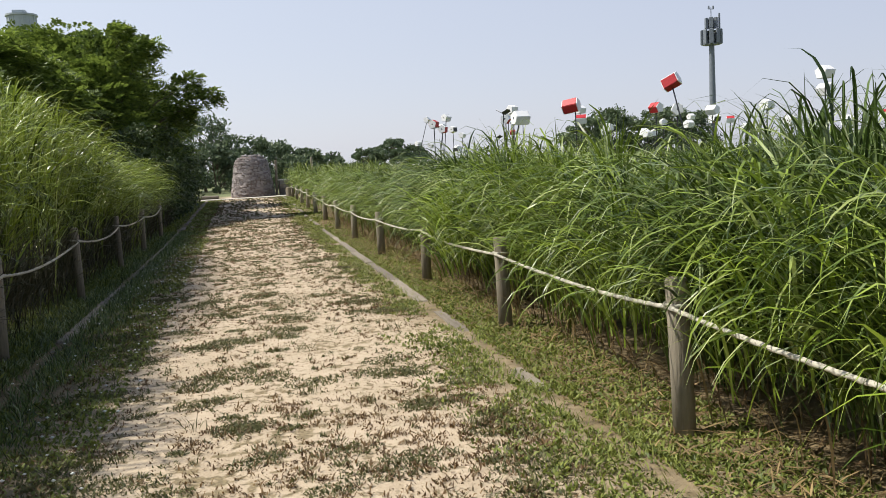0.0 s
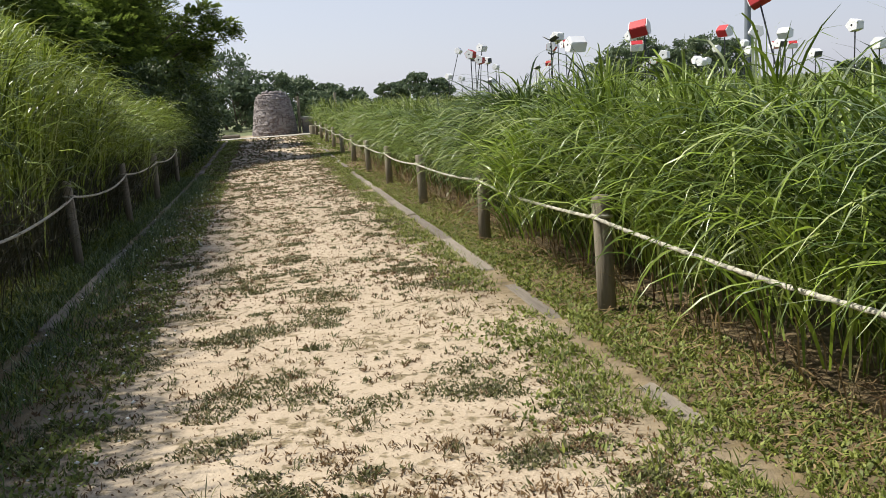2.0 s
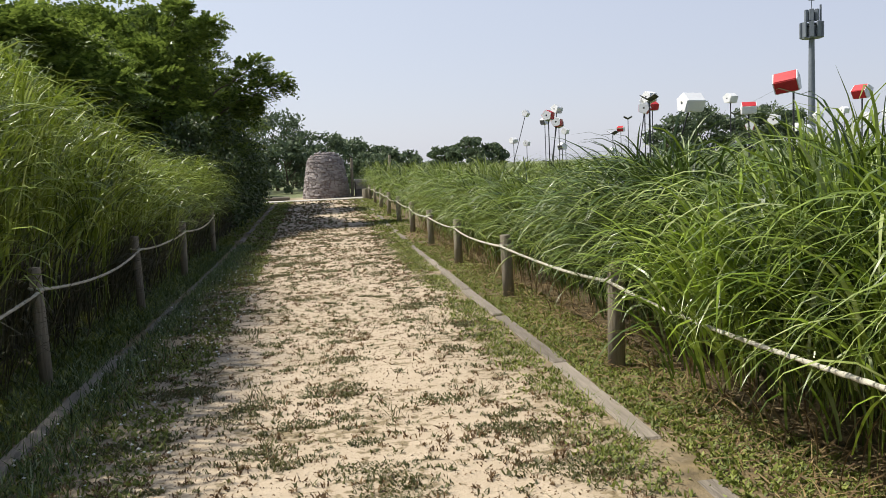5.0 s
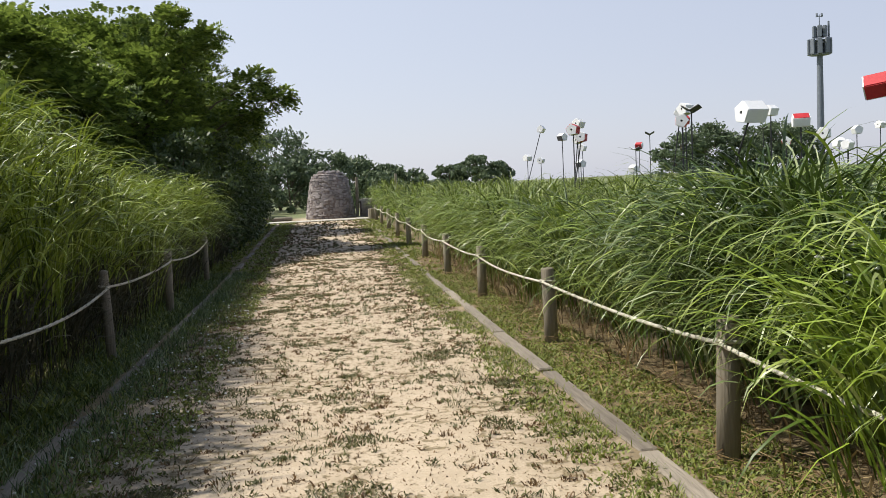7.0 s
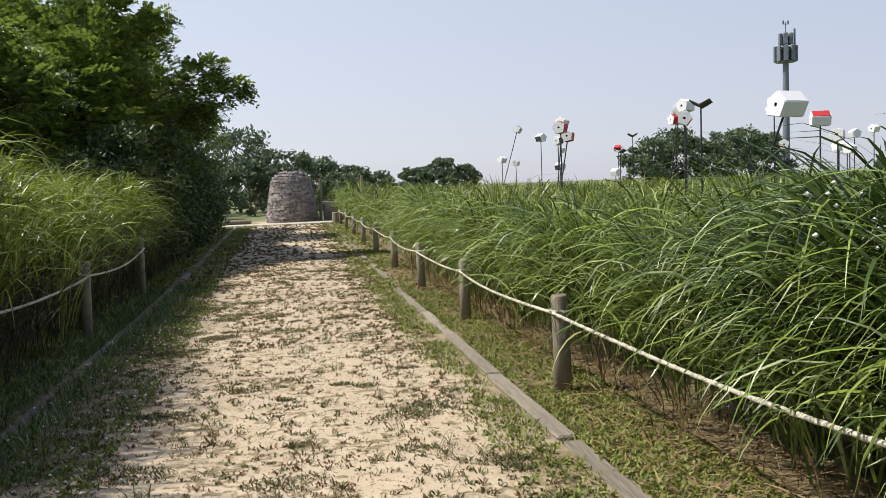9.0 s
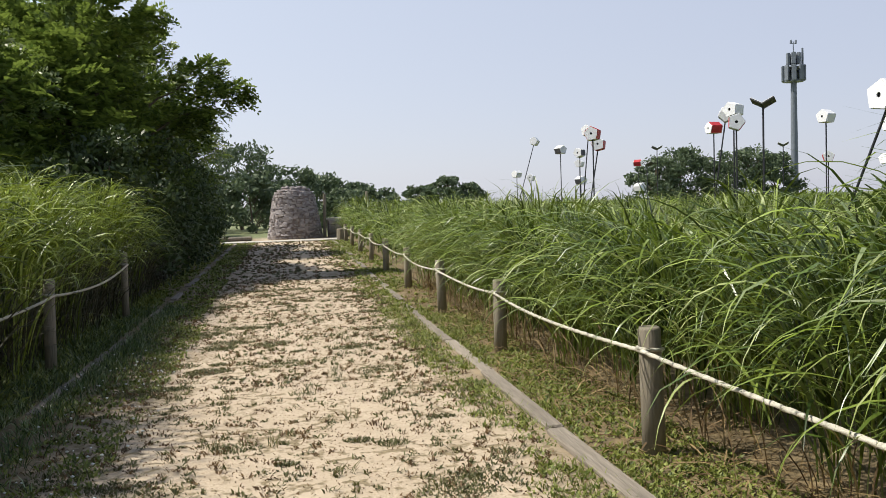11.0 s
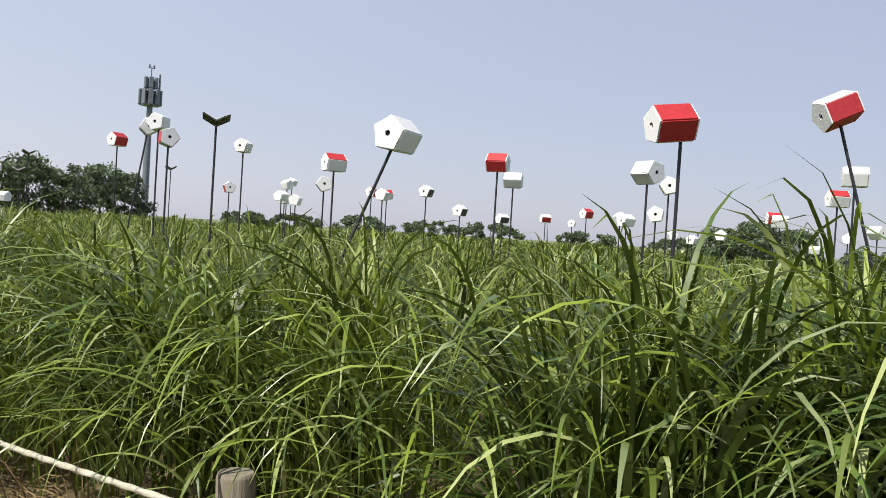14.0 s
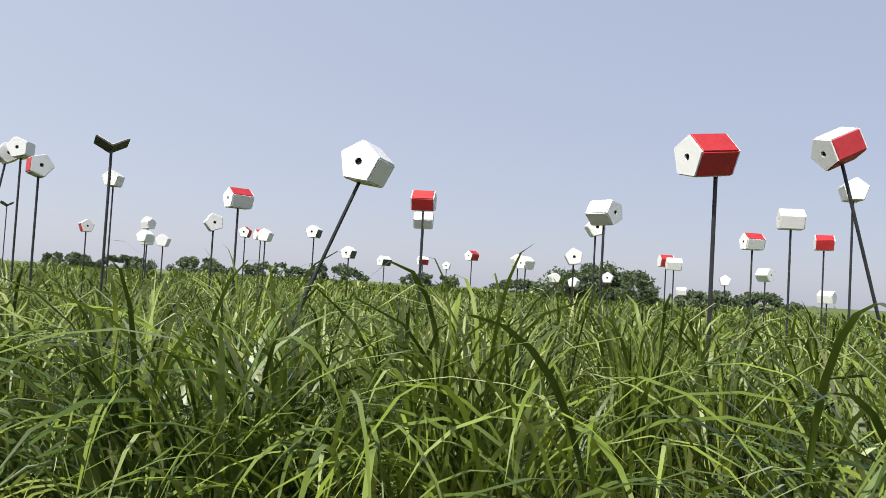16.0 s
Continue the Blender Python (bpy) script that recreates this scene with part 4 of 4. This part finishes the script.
def gable(bm, x, thick, hole):
    """A pentagonal board, with the round entrance hole in it where wanted."""
    n, grow = 14, 1.03
    outer = [bm.verts.new((x, y * grow, z * grow)) for y, z in PENTAGON]
    far = [bm.verts.new((x - thick, y * grow, z * grow)) for y, z in PENTAGON]
    for i in range(5):
        bm.faces.new((outer[i], outer[(i + 1) % 5], far[(i + 1) % 5], far[i]))
    if not hole:
        bm.faces.new(outer)
        bm.faces.new(far)
    else:
        rings = []
        for xx, rim in ((x, outer), (x - thick, far)):
            inner = [bm.verts.new((xx, 0.02 * math.cos(a), 0.02 * math.sin(a))) for a in (2 * math.pi * k / n for k in range(n))]
            edges = [bm.edges.get((rim[i], rim[(i + 1) % 5])) for i in range(5)] + [bm.edges.new((inner[i], inner[(i + 1) % n])) for i in range(n)]
            bmesh.ops.triangle_fill(bm, use_beauty=True, edges=edges)
            rings.append(inner)
        for i in range(n):
            bm.faces.new((rings[0][i], rings[0][(i + 1) % n], rings[1][(i + 1) % n], rings[1][i]))
    bmesh.ops.recalc_face_normals(bm, faces=bm.faces[:])
    return bm


def birdhouse(x, y, z, yaw, walls=None, roofs=None, roll=0, base=(0, 0), pitch=0, size=1.0, back=0.0, label="white wooden birdhouse on a thin dark steel pole"):
    """walls, roofs: paints of the right and left panels as seen from the front. base: how far the pole's foot stands from under the box."""
    walls, roofs = walls or (WHITE, WHITE), roofs or (WHITE, WHITE)
    g = float(rise(y))
    foot = Vector((x + base[0], y + base[1], g))
    house = thing("birdhouse", label, "birdhouse", foot, "birdhouses in the grass field")
    up = (Vector((x, y, z)) - foot).normalized()
    front = Vector((math.cos(radians(yaw)), math.sin(radians(yaw)), 0))
    front = (front - up * front.dot(up)).normalized()
    side = up.cross(front)
    m = Matrix((front, side, up)).transposed().to_4x4()
    m.translation = Vector((x, y, z)) - foot
    m = m @ Matrix.Rotation(radians(-pitch), 4, "Y") @ Matrix.Rotation(radians(roll), 4, "X") @ Matrix.Scale(size, 4)
    part("front_panel", gable(bmesh.new(), DEPTH / 2 + 0.006, 0.012, True), WHITE, house).matrix_local = m
    part("back_panel", gable(bmesh.new(), -DEPTH / 2 + 0.006, 0.012, False), WHITE, house).matrix_local = m
    # a black disc behind the hole stands in for the unlit inside
    bm = bmesh.new()
    tube(bm, [(DEPTH / 2 - 0.02, 0, 0), (DEPTH / 2 - 0.008, 0, 0)], [0.03, 0.03], 14)
    part("entrance", bm, BLACK, house, "black disc behind the entrance hole, for the unlit inside").matrix_local = m
    for name, paint, a, b in (("floor_panel", WHITE, 0, 1), ("wall_panel", walls[0], 1, 2), ("roof_panel", roofs[0], 2, 3), ("roof_panel", roofs[1], 3, 4), ("wall_panel", walls[1], 4, 0)):
        (ya, za), (yb, zb) = PENTAGON[a], PENTAGON[b]
        turn = math.atan2(zb - za, yb - ya)
        n = math.hypot(yb - ya, zb - za)
        bm = bmesh.new()
        box(bm, (0, (ya + yb) / 2 + 0.004 * math.sin(turn), (za + zb) / 2 - 0.004 * math.cos(turn)), (DEPTH - 0.014, n, 0.012), Matrix.Rotation(turn, 4, "X"), 0.0015)
        part(name, bm, paint, house).matrix_local = m
    bm = bmesh.new()
    end = m.translation - up * 0.095 * size - front * back
    tube(bm, [(0, 0, -0.15), (end.x * 0.5, end.y * 0.5, end.z * 0.5), tuple(end)], [0.012, 0.012, 0.012], 8)
    part("pole", bm, STEEL, house, "thin dark steel pole")
    return house


def feeder(x, y, z, yaw):
    """Two boards set in a V on a pole, open above, in place of an upturned birdhouse."""
    g = float(rise(y))
    stand = thing("v_boards", "dark V of two boards on a thin pole, for an upturned birdhouse", "bird feeder", (x, y, g), "feeding troughs in the grass field")
    m = pose(0, 0, z - g, 0, 0, yaw) @ Matrix.Rotation(radians(-9), 4, "Y")
    for s in (-1, 1):
        turn = Matrix.Rotation(s * radians(29), 4, "X")
        # the boards' dark grey holds the shade on the house's lower panels
        bm = bmesh.new()
        box(bm, (0, s * 0.068, 0.05), (0.24, 0.16, 0.012), turn, 0.0015)
        part("board", bm, SHADE_GREY, stand).matrix_local = m
        bm = bmesh.new()
        box(bm, (0, s * 0.062, 0.0605), (0.236, 0.148, 0.006), turn)
        part("lining", bm, WHITE, stand, "white painted inside of the board").matrix_local = m
    bm = bmesh.new()
    tube(bm, [(0, 0, -0.15), (0, 0, (z - g) * 0.5), (0, 0, z - g)], [0.012] * 3, 8)
    part("pole", bm, STEEL, stand, "thin dark steel pole")
    return stand


# DD puts the shade of white lower walls into dark grey panels
RR, WW, GG, DD = (RED, RED), (WHITE, WHITE), (WHITE, WHITE), (SHADE_GREY, SHADE_GREY)
REDS = "white-fronted birdhouse with red sides on a thin pole"
ROOF = "white birdhouse with one red roof panel on a pole"
MIX = "white birdhouse with shaded underside on a dark pole"
# those nearest to the rope fence
birdhouse(5.335, 15.65, 2.21, 189, roll=12, pitch=-5, size=1.17, base=(-0.38, 0.80), label="white birdhouse on a strongly leaning dark pole")
birdhouse(5.536, 13.549, 2.27, 139, RR, RR, -12, base=(0.053, -0.046), pitch=-6, size=1.05, back=0.07, label="white-fronted birdhouse with bright red roof and walls")
birdhouse(7.055, 12.895, 2.57, 132, RR, (RED, WHITE), -54, pitch=-10, size=1.06, base=(0.31, -0.64), label="birdhouse with red sides on a leaning pole")
feeder(5.93, 18.61, 2.46, 232)
birdhouse(6.50, 20.23, 2.43, 242, RR, WW, -20, label=REDS)
birdhouse(6.99, 21.16, 2.71, 212, WW, (WHITE, WHITE), 15, label=MIX)
birdhouse(7.00, 21.4, 2.66, 240, WW, WW, 36, (-0.35, 0.15), label="tilted white birdhouse on a leaning pole")
birdhouse(8.31, 24.22, 2.70, 190, RR, RR, label=REDS)
birdhouse(7.92, 18.83, 2.27, 158, WW, (RED, RED), label=ROOF)
birdhouse(9.32, 20.38, 2.11, 228, WW, WW, 20, label=MIX)
birdhouse(9.37, 22.31, 2.70, 205)
birdhouse(8.96, 17.09, 2.38, 108, RR, RR, -10, label=REDS)
birdhouse(10.95, 18.10, 2.33, 112, GG, WW, -14, label=MIX)
birdhouse(8.23, 14.84, 2.21, 245, WW, WW, 25, label=MIX)
birdhouse(10.70, 15.60, 2.27, 205, GG, WW, 160, label=MIX)
birdhouse(10.37, 13.37, 2.37, 105, GG, WW, label=MIX)
birdhouse(9.91, 12.78, 2.63, 15)
birdhouse(12.41, 13.95, 2.26, 125, WW, (RED, WHITE), label=ROOF)
birdhouse(13.87, 13.12, 2.37, 100, RR, RR, label=REDS)
birdhouse(16.40, 14.10, 1.96, 235, WW, WW, 20)
birdhouse(15.90, 15.59, 2.06, 110, GG, WW, label=MIX)
birdhouse(16.37, 15.82, 2.13, 120, RR, RR, label=REDS)
birdhouse(11.66, 16.15, 1.94, 200, GG, WW, 10)
birdhouse(14.46, 17.86, 1.92, 160)
birdhouse(14.67, 18.08, 1.96, 40)
birdhouse(17.71, 20.32, 2.14, 165, RR, RR, label=REDS)
birdhouse(12.94, 21.27, 2.26, 195, DD, WW, label=MIX)
birdhouse(13.78, 21.06, 1.95, 190, DD, WW)
birdhouse(15.34, 24.31, 2.31, 150, WW, (RED, RED), label=ROOF)
birdhouse(14.62, 24.15, 2.32, 205, RR, (RED, WHITE), label=ROOF)
birdhouse(11.27, 24.96, 2.14, 238, RR, WW, label=REDS)
birdhouse(14.03, 26.28, 2.40, 80)
birdhouse(12.60, 24.89, 2.06, 10, GG, WW)
birdhouse(16.49, 28.76, 2.64, 200, GG, WW)
# those towards the far end of the field
birdhouse(7.13, 32.17, 3.10, 55, base=(-0.8, 0.25), label="white birdhouse on a tall leaning pole")
birdhouse(7.27, 30.33, 2.73, 110, DD, WW, label=MIX)
birdhouse(6.27, 25.52, 2.80, 220, base=(-0.25, 0.1))
birdhouse(5.12, 22.25, 2.47, 236, RR, RR, 8, label=REDS)
birdhouse(5.61, 23.27, 2.37, 240, RR, RR, 165, (-0.35, 0.15), label=REDS)
birdhouse(7.40, 29.23, 2.58, 225, DD, WW, 20, label=MIX)
birdhouse(8.68, 32.82, 2.48, 50)
birdhouse(7.85, 30.44, 1.92, 110, DD, WW, label=MIX)
birdhouse(9.57, 30.61, 1.70, 110)
birdhouse(7.20, 34.38, 2.27, 35, GG, WW)
birdhouse(7.90, 35.22, 2.18, 235, GG, WW)
birdhouse(11.82, 35.84, 2.58, 140, RR, (RED, WHITE), label=REDS)
feeder(13.62, 30.25, 2.70, 240)
birdhouse(12.57, 22.04, 2.15, 20)
birdhouse(13.27, 25.52, 2.03, 75)
feeder(10.26, 30.97, 2.72, 250)
feeder(8.77, 28.33, 2.17, 225)
birdhouse(12.37, 24.21, 1.98, 30)
birdhouse(16.66, 13.11, 1.62, 70)
birdhouse(19.51, 15.16, 1.90, 10)
birdhouse(18.08, 17.34, 1.81, 190)
birdhouse(19.67, 19.03, 1.78, 35)
birdhouse(19.81, 18.59, 1.70, 180)
birdhouse(17.16, 22.23, 1.92, 160, DD, WW)
birdhouse(20.24, 22.83, 2.06, 140, (RED, WHITE), (WHITE, RED), label=ROOF)
birdhouse(22.33, 23.13, 2.02, 200)
birdhouse(24.32, 16.89, 1.66, 100)
